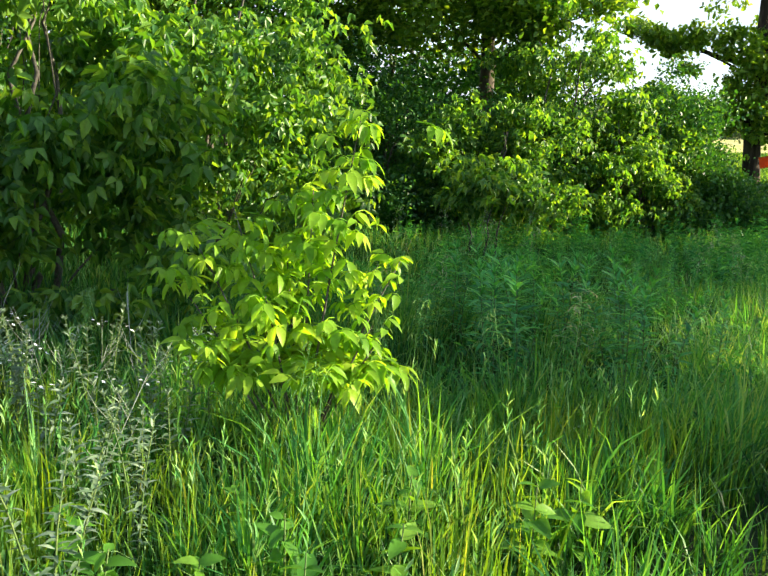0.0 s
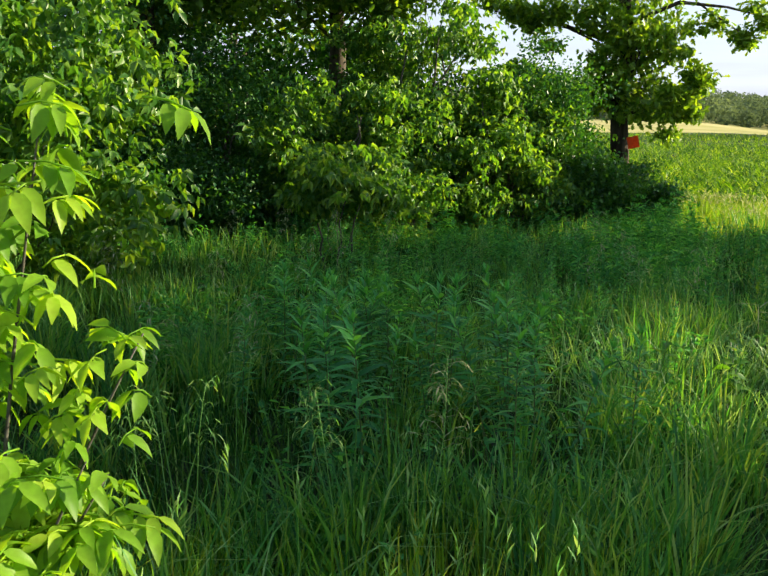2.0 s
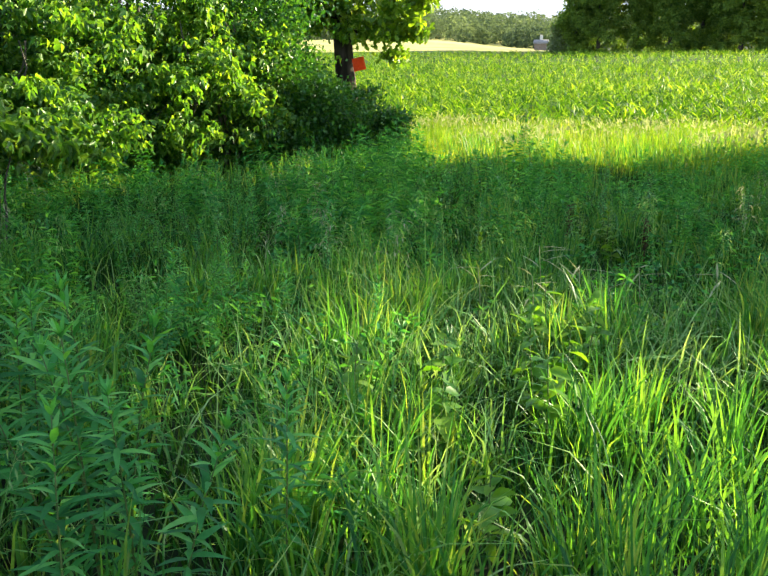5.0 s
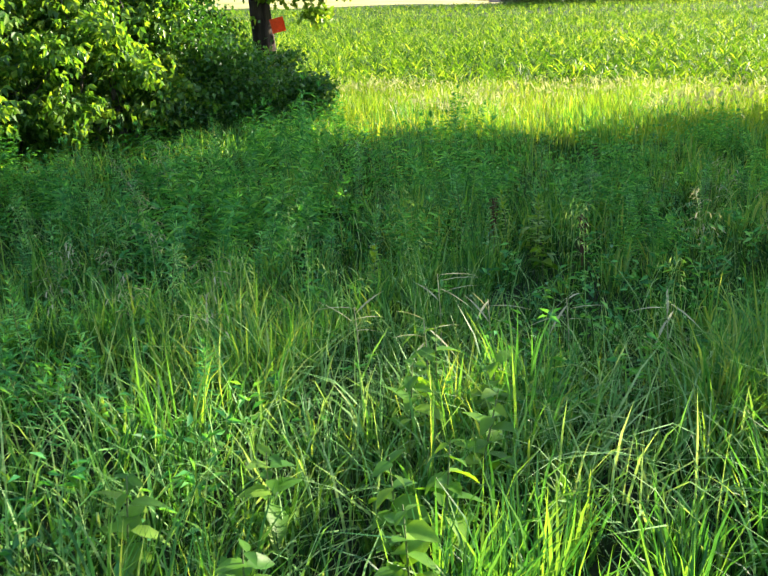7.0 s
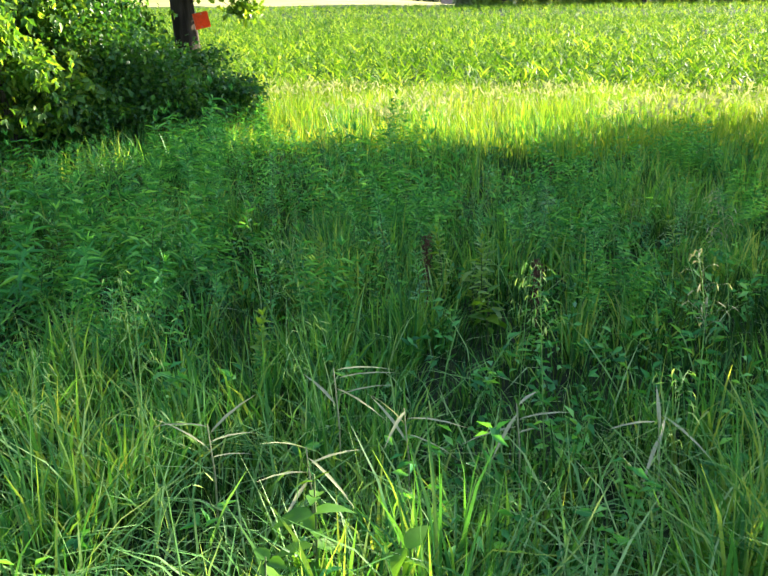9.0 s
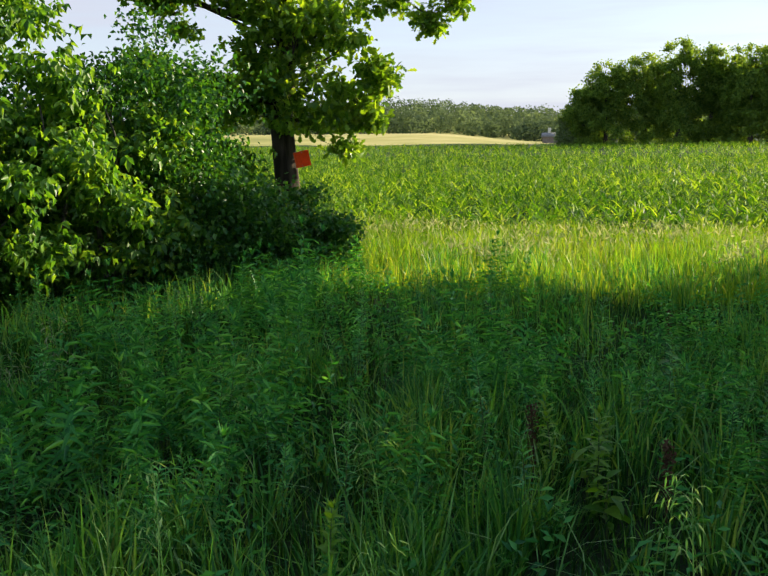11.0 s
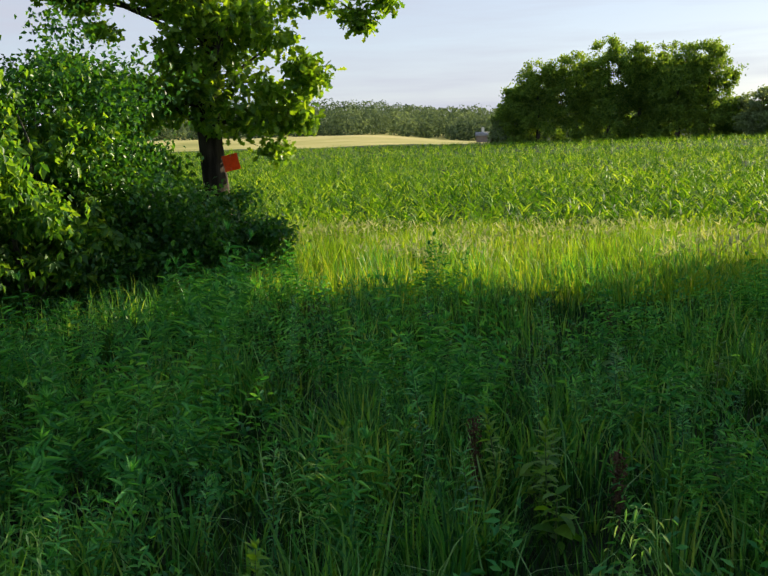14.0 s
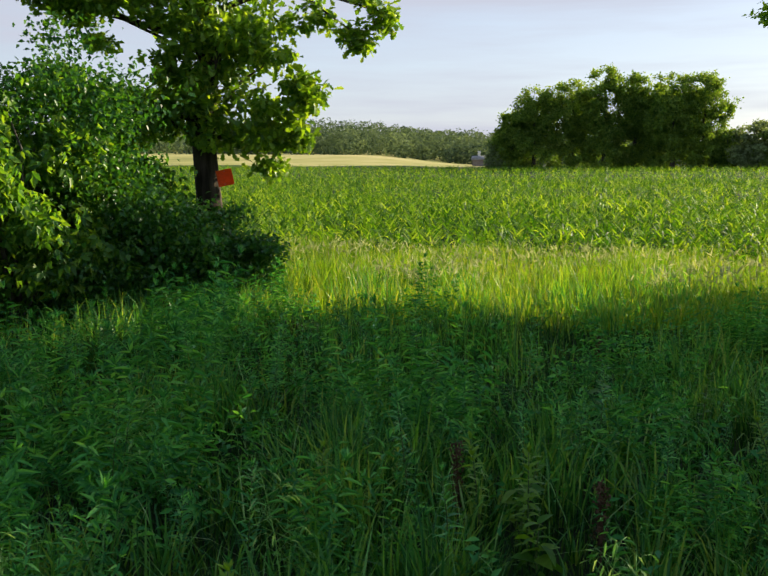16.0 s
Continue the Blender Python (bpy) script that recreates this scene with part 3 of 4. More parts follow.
def bent(a, b, sag, seed, n=5, wave=0.05):
    """Points of a crooked limb from a to b."""
    r = random.Random(seed)
    a, b = Vector(a), Vector(b)
    out = []
    for i in range(n):
        t = i / (n - 1)
        p = a.lerp(b, t)
        p.z += sag * math.sin(math.pi * t)
        if 0 < i < n - 1:
            p += Vector((r.uniform(-1, 1), r.uniform(-1, 1), r.uniform(-0.5, 0.5))) * (b - a).length * wave
        out.append(p)
    return out


def woody(name, x, y, height, trunk_r, blobs, clusters, per, spread_r, leaf, leaf_mat, bark, label, category, limbs=6, trunk_top=None, stems=1,
          tilt=(-80, 55), group="", extra=(), lean=(0, 0), hollow=0.55, scale=(0.7, 1.25), lumps=None, puff=1.0, even=0.7, squash=0.55):
    """A tree or shrub: trunk or stems, limbs out to the leaf masses, and a crown of single leaves. blobs are relative to the foot."""
    z = float(ground_z(x, y)) - 0.03
    top = thing(name, x, y, z, label, category, group)
    tt = trunk_top or height * 0.8
    c, p = crown_points(blobs, clusters, per, spread_r, hollow, lumps, puff, even, squash)
    p = p[p[:, 2] > 0.04]
    r = random.Random(int(abs(x * 91 + y * 57)))
    for k in range(stems):
        a = 6.283 * k / stems + r.uniform(0, 1)
        foot = (0.0, 0.0, 0.0) if stems == 1 else (0.14 * math.cos(a), 0.14 * math.sin(a), 0.0)
        end = (lean[0], lean[1], tt) if stems == 1 else (blobs[k % len(blobs)][0] * 0.8 + 0.3 * math.cos(a), blobs[k % len(blobs)][1] * 0.8 + 0.3 * math.sin(a), tt)
        pts = bent(foot, end, 0.0, k + int(x * 10), 8, 0.008 if stems == 1 else 0.05)
        rad = [trunk_r * (1.35 if i == 0 else 1.0) * (1 - 0.8 * (i / 7) ** 1.2) for i in range(8)]
        s = Soup().one(tube(pts, rad, 10 if trunk_r > 0.1 else 6))
        part("trunk" if stems == 1 else "stem", s.mesh("trunk", [bark], True), top)
        main = pts
    order = r.sample(range(len(c)), min(limbs, len(c)))
    for k in order:
        t = min(max(c[k][2] / max(tt, 0.1) - 0.03, 0.3), 0.95)
        foot = main[min(int(t * 7), 6)] if stems == 1 else Vector((c[k][0] * 0.3, c[k][1] * 0.3, c[k][2] * 0.35))
        rr = (trunk_r * 0.42 if trunk_r < 0.1 else 0.022 + trunk_r * 0.12) * (1 - 0.5 * t)
        s = Soup().one(tube(bent(foot, c[k], 0.1, k, 6), [rr, rr * 0.8, rr * 0.6, rr * 0.45, rr * 0.3, rr * 0.15], 6))
        part("limb", s.mesh("limb", [bark], True), top)
    for pts, rad in extra:
        part("limb", Soup().one(tube(pts, rad, 7)).mesh("limb", [bark], True), top)
    s = Soup().add(leaf, turns(len(p), tilt, scale), p)
    part("crown", s.mesh("crown", [leaf_mat]), top)
    return top


def compound_leaf(length, width, leaflet):
    """Three leaflets that hang from one stalk."""
    v, f = [], []
    for k, (a, y0, sc) in enumerate(((0, 0.05, 1.0), (52, 0.03, 0.85), (-52, 0.03, 0.85))):
        lv, lf = leaflet(length * sc, width * sc, 0.3)
        m = np.array(pose(0, y0, 0, -18, 0, a))
        f += [tuple(i + len(lv) * k for i in q) for q in lf]
        v.append(lv @ m[:3, :3].T + m[:3, 3])
    return np.concatenate(v), f


ELDER_LEAF, FAR_ELDER_LEAF, BRIAR_LEAF = compound_leaf(0.105, 0.055, mid_leaf), compound_leaf(0.105, 0.06, card_leaf), card_leaf(0.066, 0.046)
OAK_LEAF = lobed_leaf(0.15, 0.105)
BIG_LEAF = card_leaf(0.13, 0.095)


def build_thicket():
    # boxelder shrubs in front: x, y, height, radius, clusters
    for x, y, h, r, n in ((-2.4, 7.9, 3.3, 1.3, 560), (-4.6, 7.2, 3.8, 1.6, 560), (-1.7, 11.2, 4.4, 1.6, 620), (-4.4, 11.4, 5.0, 1.9, 520),
                          (3.4, 16.8, 4.2, 1.15, 620), (1.9, 15.6, 2.3, 1.15, 520), (4.7, 16.9, 2.7, 0.75, 300), (4.9, 18.1, 3.05, 1.0, 420), (6.3, 18.45, 2.15, 0.62, 260)):
        blobs = [(0, 0, h * 0.60, r, r, h * 0.42), (r * 0.45, -r * 0.35, h * 0.32, r * 0.75, r * 0.75, h * 0.30), (-r * 0.5, -r * 0.3, h * 0.38, r * 0.7, r * 0.7, h * 0.32)]
        woody("boxelder_shrub", x, y, h, 0.035, blobs, n, 9, 0.13, ELDER_LEAF if y < 9 else FAR_ELDER_LEAF, M_ELDER, M_TWIG, "bushy green boxelder with drooping leaflets at the meadow edge", "shrub",
              limbs=9, stems=4, group="boxelders of the thicket", tilt=(-70, 20), lumps=int(n / (8 if y < 9 else 13)), puff=0.7 if y < 9 else 0.8, scale=(0.85, 1.4) if y < 9 else (0.7, 1.25))
    # a low boxelder shoot standing in the grass before the thicket
    woody("boxelder_shoot", 1.6, 12.6, 1.5, 0.014, [(0, 0, 0.95, 0.5, 0.5, 0.55)], 90, 8, 0.09, ELDER_LEAF, M_ELDER, M_TWIG,
          "low yellow-green boxelder shoot in shaded grass", "shrub", limbs=4, stems=3, tilt=(-80, 0))
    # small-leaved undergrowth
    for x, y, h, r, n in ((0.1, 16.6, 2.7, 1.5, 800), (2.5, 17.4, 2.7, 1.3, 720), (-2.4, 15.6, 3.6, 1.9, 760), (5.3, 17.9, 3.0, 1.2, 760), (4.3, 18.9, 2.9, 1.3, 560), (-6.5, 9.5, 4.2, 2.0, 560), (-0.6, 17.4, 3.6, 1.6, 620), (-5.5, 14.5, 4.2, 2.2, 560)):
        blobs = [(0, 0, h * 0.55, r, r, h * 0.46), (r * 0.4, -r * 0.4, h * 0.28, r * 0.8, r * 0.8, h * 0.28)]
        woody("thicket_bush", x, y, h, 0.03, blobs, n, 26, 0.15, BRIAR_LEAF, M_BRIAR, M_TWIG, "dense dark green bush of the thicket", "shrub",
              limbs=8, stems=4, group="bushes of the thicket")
    # dark low bush at the oak's foot
    woody("low_bush", 6.55, 17.5, 1.2, 0.02, [(0.1, 0, 0.62, 1.0, 0.8, 0.6), (-0.8, 0.2, 0.62, 0.9, 0.8, 0.7), (0.65, 0.1, 0.42, 0.6, 0.6, 0.45), (0.5, 0.8, 0.75, 0.6, 0.5, 0.5), (-0.3, 0.4, 1.0, 0.7, 0.5, 0.5), (0.5, 0.4, 0.85, 0.5, 0.4, 0.4), (0.95, -0.05, 0.48, 0.5, 0.5, 0.46)], 1050, 26, 0.10, BRIAR_LEAF, M_BRIAR, M_TWIG,
          "low rounded dark bush under the oak", "shrub", limbs=8, stems=5, hollow=0.4, lumps=110)
    # tall trees whose trunks stand behind the thicket
    for x, y, h, tr in ((-0.95, 17.6, 9.0, 0.22), (2.1, 18.2, 9.0, 0.19), (-5.0, 16.5, 9.0, 0.2)):
        blobs = [(0, 0, 5.9, 2.1, 2.1, 2.4), (1.0, -0.7, 4.1, 1.3, 1.2, 0.9), (-1.2, -0.4, 4.0, 1.5, 1.3, 1.1), (0.2, -0.5, 3.9, 0.9, 0.8, 0.5)]
        woody("oak_tree", x, y, h, tr, blobs, 620, 30, 0.24, BIG_LEAF, M_OAK, M_BARK_DARK, "tall oak with a dark trunk rising behind the thicket", "tree", limbs=8,
              group="oaks of the hedgerow", tilt=(-60, 30))


def build_back_hedge():
    """The dense far side of the hedgerow, seen dark between the trunks."""
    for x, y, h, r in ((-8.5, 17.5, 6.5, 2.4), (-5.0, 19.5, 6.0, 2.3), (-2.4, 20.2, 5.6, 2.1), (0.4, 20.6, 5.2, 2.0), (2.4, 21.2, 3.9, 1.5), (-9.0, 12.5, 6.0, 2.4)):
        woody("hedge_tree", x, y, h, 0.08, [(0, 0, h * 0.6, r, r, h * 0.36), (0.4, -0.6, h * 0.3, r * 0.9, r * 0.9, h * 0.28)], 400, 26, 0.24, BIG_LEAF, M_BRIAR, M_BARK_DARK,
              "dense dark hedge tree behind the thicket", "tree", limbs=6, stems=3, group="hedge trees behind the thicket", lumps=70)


build_thicket()
build_back_hedge()


def build_sign_oak():
    x, y = 7.47, 18.98
    def beside(r, d, h, a, b, c):
        """A leaf mass r across and d behind the trunk."""
        return (0.958 * r + 0.287 * d, -0.287 * r + 0.958 * d, h, a, b, c)
    blobs = [beside(*q) for q in ((0.1, 0.2, 5.6, 1.9, 1.9, 1.6), (0.45, -0.2, 3.5, 0.75, 0.6, 0.65), (-0.05, -0.4, 3.3, 0.5, 0.35, 0.6), (0.15, -0.45, 2.75, 0.45, 0.3, 0.45), (0.8, -0.2, 2.9, 0.55, 0.5, 0.5),
             (0.75, -0.1, 2.3, 0.5, 0.45, 0.4), (1.15, -0.1, 2.5, 0.35, 0.35, 0.4), (1.1, 0.0, 2.05, 0.3, 0.3, 0.25), (0.85, -0.1, 1.75, 0.18, 0.18, 0.18), (0.5, -0.2, 2.05, 0.3, 0.3, 0.25),
             (-0.35, -0.2, 2.9, 0.4, 0.4, 0.3), (0.1, -0.5, 2.35, 0.3, 0.2, 0.3), (-0.15, -0.45, 2.6, 0.3, 0.2, 0.3), (-0.75, 0.1, 2.65, 0.4, 0.4, 0.25), (-1.25, 0.1, 2.55, 0.4, 0.4, 0.22), (-1.75, 0.2, 2.7, 0.4, 0.4, 0.28), (-0.5, -0.1, 2.3, 0.5, 0.4, 0.3), (-1.2, 0.1, 2.2, 0.5, 0.4, 0.3),
             (-0.35, 0.0, 3.75, 0.6, 0.5, 0.4), (-1.1, 0.1, 3.95, 0.5, 0.45, 0.22), (-1.75, 0.1, 3.9, 0.5, 0.45, 0.22), (-2.3, 0.1, 4.0, 0.5, 0.45, 0.25))]
    right = [Vector(beside(r, d, h, 0, 0, 0)[:3]) for r, d, h in ((0.05, 0, 3.7), (0.9, -0.1, 4.05), (1.7, -0.2, 3.95), (2.5, -0.3, 3.72))]
    drop = [Vector(beside(r, d, h, 0, 0, 0)[:3]) for r, d, h in ((1.2, -0.1, 4.05), (1.6, -0.2, 3.75), (1.95, -0.25, 3.5), (2.05, -0.3, 3.3))]
    left = [Vector(beside(r, d, h, 0, 0, 0)[:3]) for r, d, h in ((0, 0, 2.3), (-0.5, 0.05, 2.45), (-1.1, 0.1, 2.45), (-1.9, 0.3, 2.62))]
    upper = [Vector(beside(r, d, h, 0, 0, 0)[:3]) for r, d, h in ((0, 0, 3.3), (-0.6, 0.05, 3.5), (-1.3, 0.1, 3.75), (-2.4, 0.2, 3.95))]
    tree = woody("oak_tree", x, y, 8.5, 0.19, blobs, 1020, 13, 0.085, OAK_LEAF, M_OAK, M_BARK, "rough-barked oak with sunlit leaves and an orange sign", "tree",
                 limbs=18, trunk_top=7.2, group="oaks of the hedgerow", tilt=(-85, 70), lean=(0.02, 0.1), hollow=0.25, lumps=260, puff=0.9, even=0.34, scale=(0.6, 1.05),
                 extra=[(right, [0.05, 0.035, 0.022, 0.01]), (drop, [0.02, 0.014, 0.01, 0.006]), (left, [0.06, 0.045, 0.03, 0.012]), (upper, [0.05, 0.04, 0.026, 0.01])])
    # leaf tufts along the reaching limbs
    for b in ((2.45, -0.3, 3.72, 0.2, 0.2, 0.16), (2.25, -0.3, 3.9, 0.22, 0.2, 0.16), (1.55, -0.2, 3.8, 0.28, 0.25, 0.2), (1.2, -0.1, 3.7, 0.28, 0.25, 0.2), (1.95, -0.25, 3.5, 0.14, 0.14, 0.10), (2.05, -0.3, 3.33, 0.1, 0.1, 0.09), (-1.35, 0.1, 3.35, 0.14, 0.14, 0.12), (-1.55, 0.1, 3.6, 0.22, 0.2, 0.12)):
        _, p = crown_points([beside(*b)], 11, 14, 0.07, 0.1)
        tagged(part("leaf_tuft", Soup().add(OAK_LEAF, turns(len(p), (-60, 30), (0.6, 1.0)), p).mesh("leaf_tuft", [M_OAK]), tree), kind="stuff")

    # square plastic sign nailed to the bark, turned a little
    sg = thing("warning_sign", 7.67, 18.84, 1.36, "small square orange plastic sign nailed to an oak trunk", "sign")
    bm = bmesh.new()
    bmesh.ops.create_grid(bm, x_segments=6, y_segments=6, size=0.108)
    for v in bm.verts:
        v.co.z = 0.9 * v.co.x ** 2 + 0.12 * v.co.x * v.co.y
    g = bmesh.ops.extrude_face_region(bm, geom=bm.faces[:])
    for e in g["geom"]:
        if isinstance(e, bmesh.types.BMVert):
            e.co.z += 0.004
    bmesh.ops.recalc_face_normals(bm, faces=bm.faces[:])
    pl = part("panel", bmesh_mesh("panel", bm, [M_SIGN]), sg, "bright orange bent plastic panel")
    pl.matrix_basis = pose(0, 0, 0, 90, -12, -5)
    for dx, dz in ((-0.01, 0.085), (0.0, -0.085)):
        bm = bmesh.new()
        bmesh.ops.create_cone(bm, cap_ends=True, segments=10, radius1=0.007, radius2=0.004, depth=0.02)
        nl = part("nail", bmesh_mesh("nail", bm, [M_NAIL]), sg)
        nl.matrix_basis = pose(dx, -0.006, dz, 90, 0, 0)


build_sign_oak()


def build_shade_trees():
    """Trees on the sunny side of the meadow, added mostly out of view to shade it; one oak limb reaches into sight."""
    blobs = [(0, 0, 4.6, 2.4, 2.5, 2.6), (0, -0.6, 2.3, 1.8, 2.0, 1.3), (0.3, 1.25, 2.7, 1.7, 1.75, 1.6), (0.2, 1.5, 3.7, 1.6, 1.5, 1.3), (0, -2.3, 2.9, 1.2, 1.15, 1.5), (0.3, 2.6, 4.7, 1.3, 1.3, 1.2), (0.2, -2.0, 3.6, 1.2, 1.0, 1.0), (0, -2.5, 3.95, 0.8, 0.8, 0.55), (0, 1.8, 5.5, 1.2, 1.2, 0.9), (0, -0.9, 5.2, 1.4, 1.2, 1.2)]
    limb = [Vector(p) for p in ((0, 0.6, 3.0), (-0.3, 2.0, 3.9), (-0.5, 3.4, 4.4), (-0.8, 4.6, 4.3))]
    t = woody("oak_tree", 16.5, 12.1, 8, 0.2, blobs, 1200, 30, 0.24, BIG_LEAF, M_OAK, M_BARK_DARK, "broad oak whose shade falls across the meadow", "tree", limbs=8, group="oaks of the hedgerow", hollow=0.1, lumps=170,
              extra=[(limb, [0.07, 0.05, 0.03, 0.012])])
    _, p = crown_points([(-0.8, 4.6, 4.2, 0.35, 0.35, 0.3)], 12, 18, 0.12, 0.2)
    tagged(part("leaf_tuft", Soup().add(OAK_LEAF, turns(len(p), (-60, 30)), p).mesh("leaf_tuft", [M_OAK]), t), kind="stuff")
    # out of view: leaf masses and gaps are set to shape the sun patches
    woody("shade_boxelder", 11.5, 7.6, 6.4, 0.11, [(0, 0.35, 5.15, 1.2, 1.3, 1.35), (0, -1.2, 3.95, 0.7, 0.75, 0.3), (0, -2.25, 3.15, 0.5, 0.6, 0.6), (0, -1.9, 3.92, 0.5, 0.62, 0.42), (0, 0.7, 4.12, 0.7, 1.15, 0.2), (0, 1.7, 4.9, 0.8, 0.8, 0.8), (0, 0.3, 6.2, 1.0, 1.0, 0.35)], 1150, 28, 0.2, BIG_LEAF, M_ELDER, M_TWIG,
          "unseen tall boxelder added to shade part of the meadow", "tree", limbs=8, hollow=0.1, lumps=240)
    # also out of view, added to keep sun off the grass beyond the lit patch
    woody("thicket_bush", 9.5, 7.95, 2.0, 0.03, [(0, 0.15, 1.2, 0.7, 1.2, 0.78), (0, -1.05, 1.08, 0.7, 0.95, 0.6)], 600, 28, 0.13, BIG_LEAF, M_BRIAR, M_TWIG,
          "unseen rounded bush added to shade the grass beside the sunlit patch", "shrub", limbs=6, stems=4, group="bushes of the thicket", hollow=0.1, lumps=110)

    # far out of view; its one leaf mass blocks the sun on the low bush
    woody("hedge_tree", 25.0, 19.0, 9.0, 0.1, [(0, -1.2, 7.3, 1.0, 0.8, 0.55)], 200, 30, 0.2, BIG_LEAF, M_ELDER, M_BARK_DARK,
          "unseen slender tree added to shade the low bush under the oak", "tree", limbs=6, hollow=0.1, lumps=40, group="hedge trees behind the thicket")


build_shade_trees()


def build_copse():
    """Trees on the far side of the corn, standing together."""
    leaf = card_leaf(0.30, 0.24)
    # bearing and distance from the end of the walk, height, half-width
    def spot(bearing, dist):
        return 3.8 + dist * math.sin(radians(bearing)), 7.0 + dist * math.cos(radians(bearing))
    spec = ((35.7, 127, 7.8, 1.9), (37.0, 126, 11.4, 2.5), (39.3, 127, 12.4, 2.7), (41.2, 125, 13.4, 2.5), (43.0, 127, 12.4, 2.3), (44.1, 128, 11.6, 2.3), (45.2, 124, 12.5, 2.7), (46.9, 125, 12.4, 2.9))
    for bearing, dist, h, r in spec:
        x, y = spot(bearing, dist)
        blobs = [(0, 0, h * 0.80, r * 0.95, r * 0.95, h * 0.19), (0.3, -0.3, h * 0.64, r * 1.12, r, h * 0.22), (-r * 0.35, 0.4, h * 0.52, r * 0.9, r, h * 0.16), (r * 0.5, 0.2, h * 0.46, r * 0.75, r, h * 0.14), (0, 0, h * 0.13, r * 1.25, r * 1.2, h * 0.17), (-r * 0.2, 0.5, h * 0.31, r * 0.95, r, h * 0.13)]
        woody("broadleaf_tree", x, y, h, 0.3, blobs, 760, 26, 0.26, leaf, M_FAR, M_BARK_DARK, "tall leafy tree of the copse beyond the corn", "tree", limbs=9,
              group="trees of the far copse", tilt=(-85, 85), hollow=0.75, lumps=150, puff=0.85, even=0.6, squash=0.8)
    for bearing, dist, h, r in ((34.9, 128, 5.6, 1.5), (48.3, 124, 5.2, 2.0), (49.7, 122, 6.6, 2.2), (51.0, 122, 5.4, 2.3), (52.4, 121, 4.2, 2.4), (54.0, 120, 3.4, 2.4)):
        x, y = spot(bearing, dist)
        woody("field_bush", x, y, h, 0.12, [(0, 0, h * 0.6, r * 0.85, r, h * 0.36), (r * 0.4, -0.4, h * 0.3, r, r, h * 0.3), (-r * 0.5, -0.4, h * 0.26, r, r, h * 0.27)], 620, 22, 0.22, leaf, M_FAR if h < 5.5 else M_WILLOW, M_TWIG,
              "grey-green bush beside the far copse", "shrub", limbs=5, stems=3, group="bushes by the far copse", lumps=110, puff=0.8)


build_copse()


def build_hill_wood():
    """Woods on the far hill, too many trees to count."""
    n = 1300
    r = rng.uniform(345, 600, n) ** 1.0
    b = np.radians(rng.uniform(8, 47, n))
    x, y = 4 + r * np.sin(b), 7 + r * np.cos(b)
    g = ground_z(x, y)
    h = rng.uniform(5.5, 11.5, n) * np.where(r < 380, 0.75, 1.0) * (0.8 + 0.5 * patchy(x * 0.02, y * 0.02))
    soup = Soup()
    leaf = card_leaf(1.0, 0.9)
    per = 100
    d = rng.normal(0, 1, (n, per, 3))
    d /= np.linalg.norm(d, axis=2)[:, :, None]
    d[:, :, 2] = d[:, :, 2] * 0.95 + 0.1
    p = np.stack([x, y, g + h * 0.45], -1)[:, None, :] + d * np.stack([h * 0.42, h * 0.42, h * 0.55], -1)[:, None, :]
    p = p.reshape(-1, 3)
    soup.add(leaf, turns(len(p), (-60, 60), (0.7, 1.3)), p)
    tagged(new("hill_wood", soup.mesh("hill_wood", [M_WOOD_HAZED])), "green mixed wood on the far hill, haze put into its leaf colour", "wood", kind="stuff")


build_hill_wood()


def build_farmhouse():
    x, y = 148.6, 222.4
    z = float(ground_z(x, y)) - 0.2
    hs = thing("farmhouse", x, y, z, "small pale farmhouse with a grey roof and chimney beyond the corn", "house")
    hs.rotation_euler = (0, 0, radians(-34))
    w = part("wall", box("wall", (6.4, 5.0, 1.9), [M_BRICKS], 0.03), hs)
    w.location = (0, 0, 0.95)
    v = np.array([(-3.5, -2.9, 1.85), (3.5, -2.9, 1.85), (3.5, 2.9, 1.85), (-3.5, 2.9, 1.85), (-3.4, 0, 3.1), (3.4, 0, 3.1)])
    roof = part("roof", Soup().one((v, [(0, 1, 5, 4), (2, 3, 4, 5), (0, 4, 3), (1, 2, 5), (3, 2, 1, 0)])).mesh("roof", [M_ROOF]), hs)
    c = part("chimney", box("chimney", (0.8, 0.8, 2.0), [M_CLAD], 0.03), roof)
    c.location = (-1.3, 0.2, 3.4)
    q = part("window", box("window", (0.9, 0.06, 0.9), [M_GLASS], 0.01), w)
    q.location = (1.6, -2.52, 0.25)


build_farmhouse()


# ---------------------------------------------------------------- small plants
M_GREYLEAF = leafy("grey_leaves", [(0.0, (0.10, 0.17, 0.09)), (0.6, (0.17, 0.25, 0.15)), (1.0, (0.28, 0.36, 0.26))], (1.3, 1.3, 0.8), 0.3, 0.6)


def at_ground(x, y):
    return float(ground_z(x, y)) - 0.01


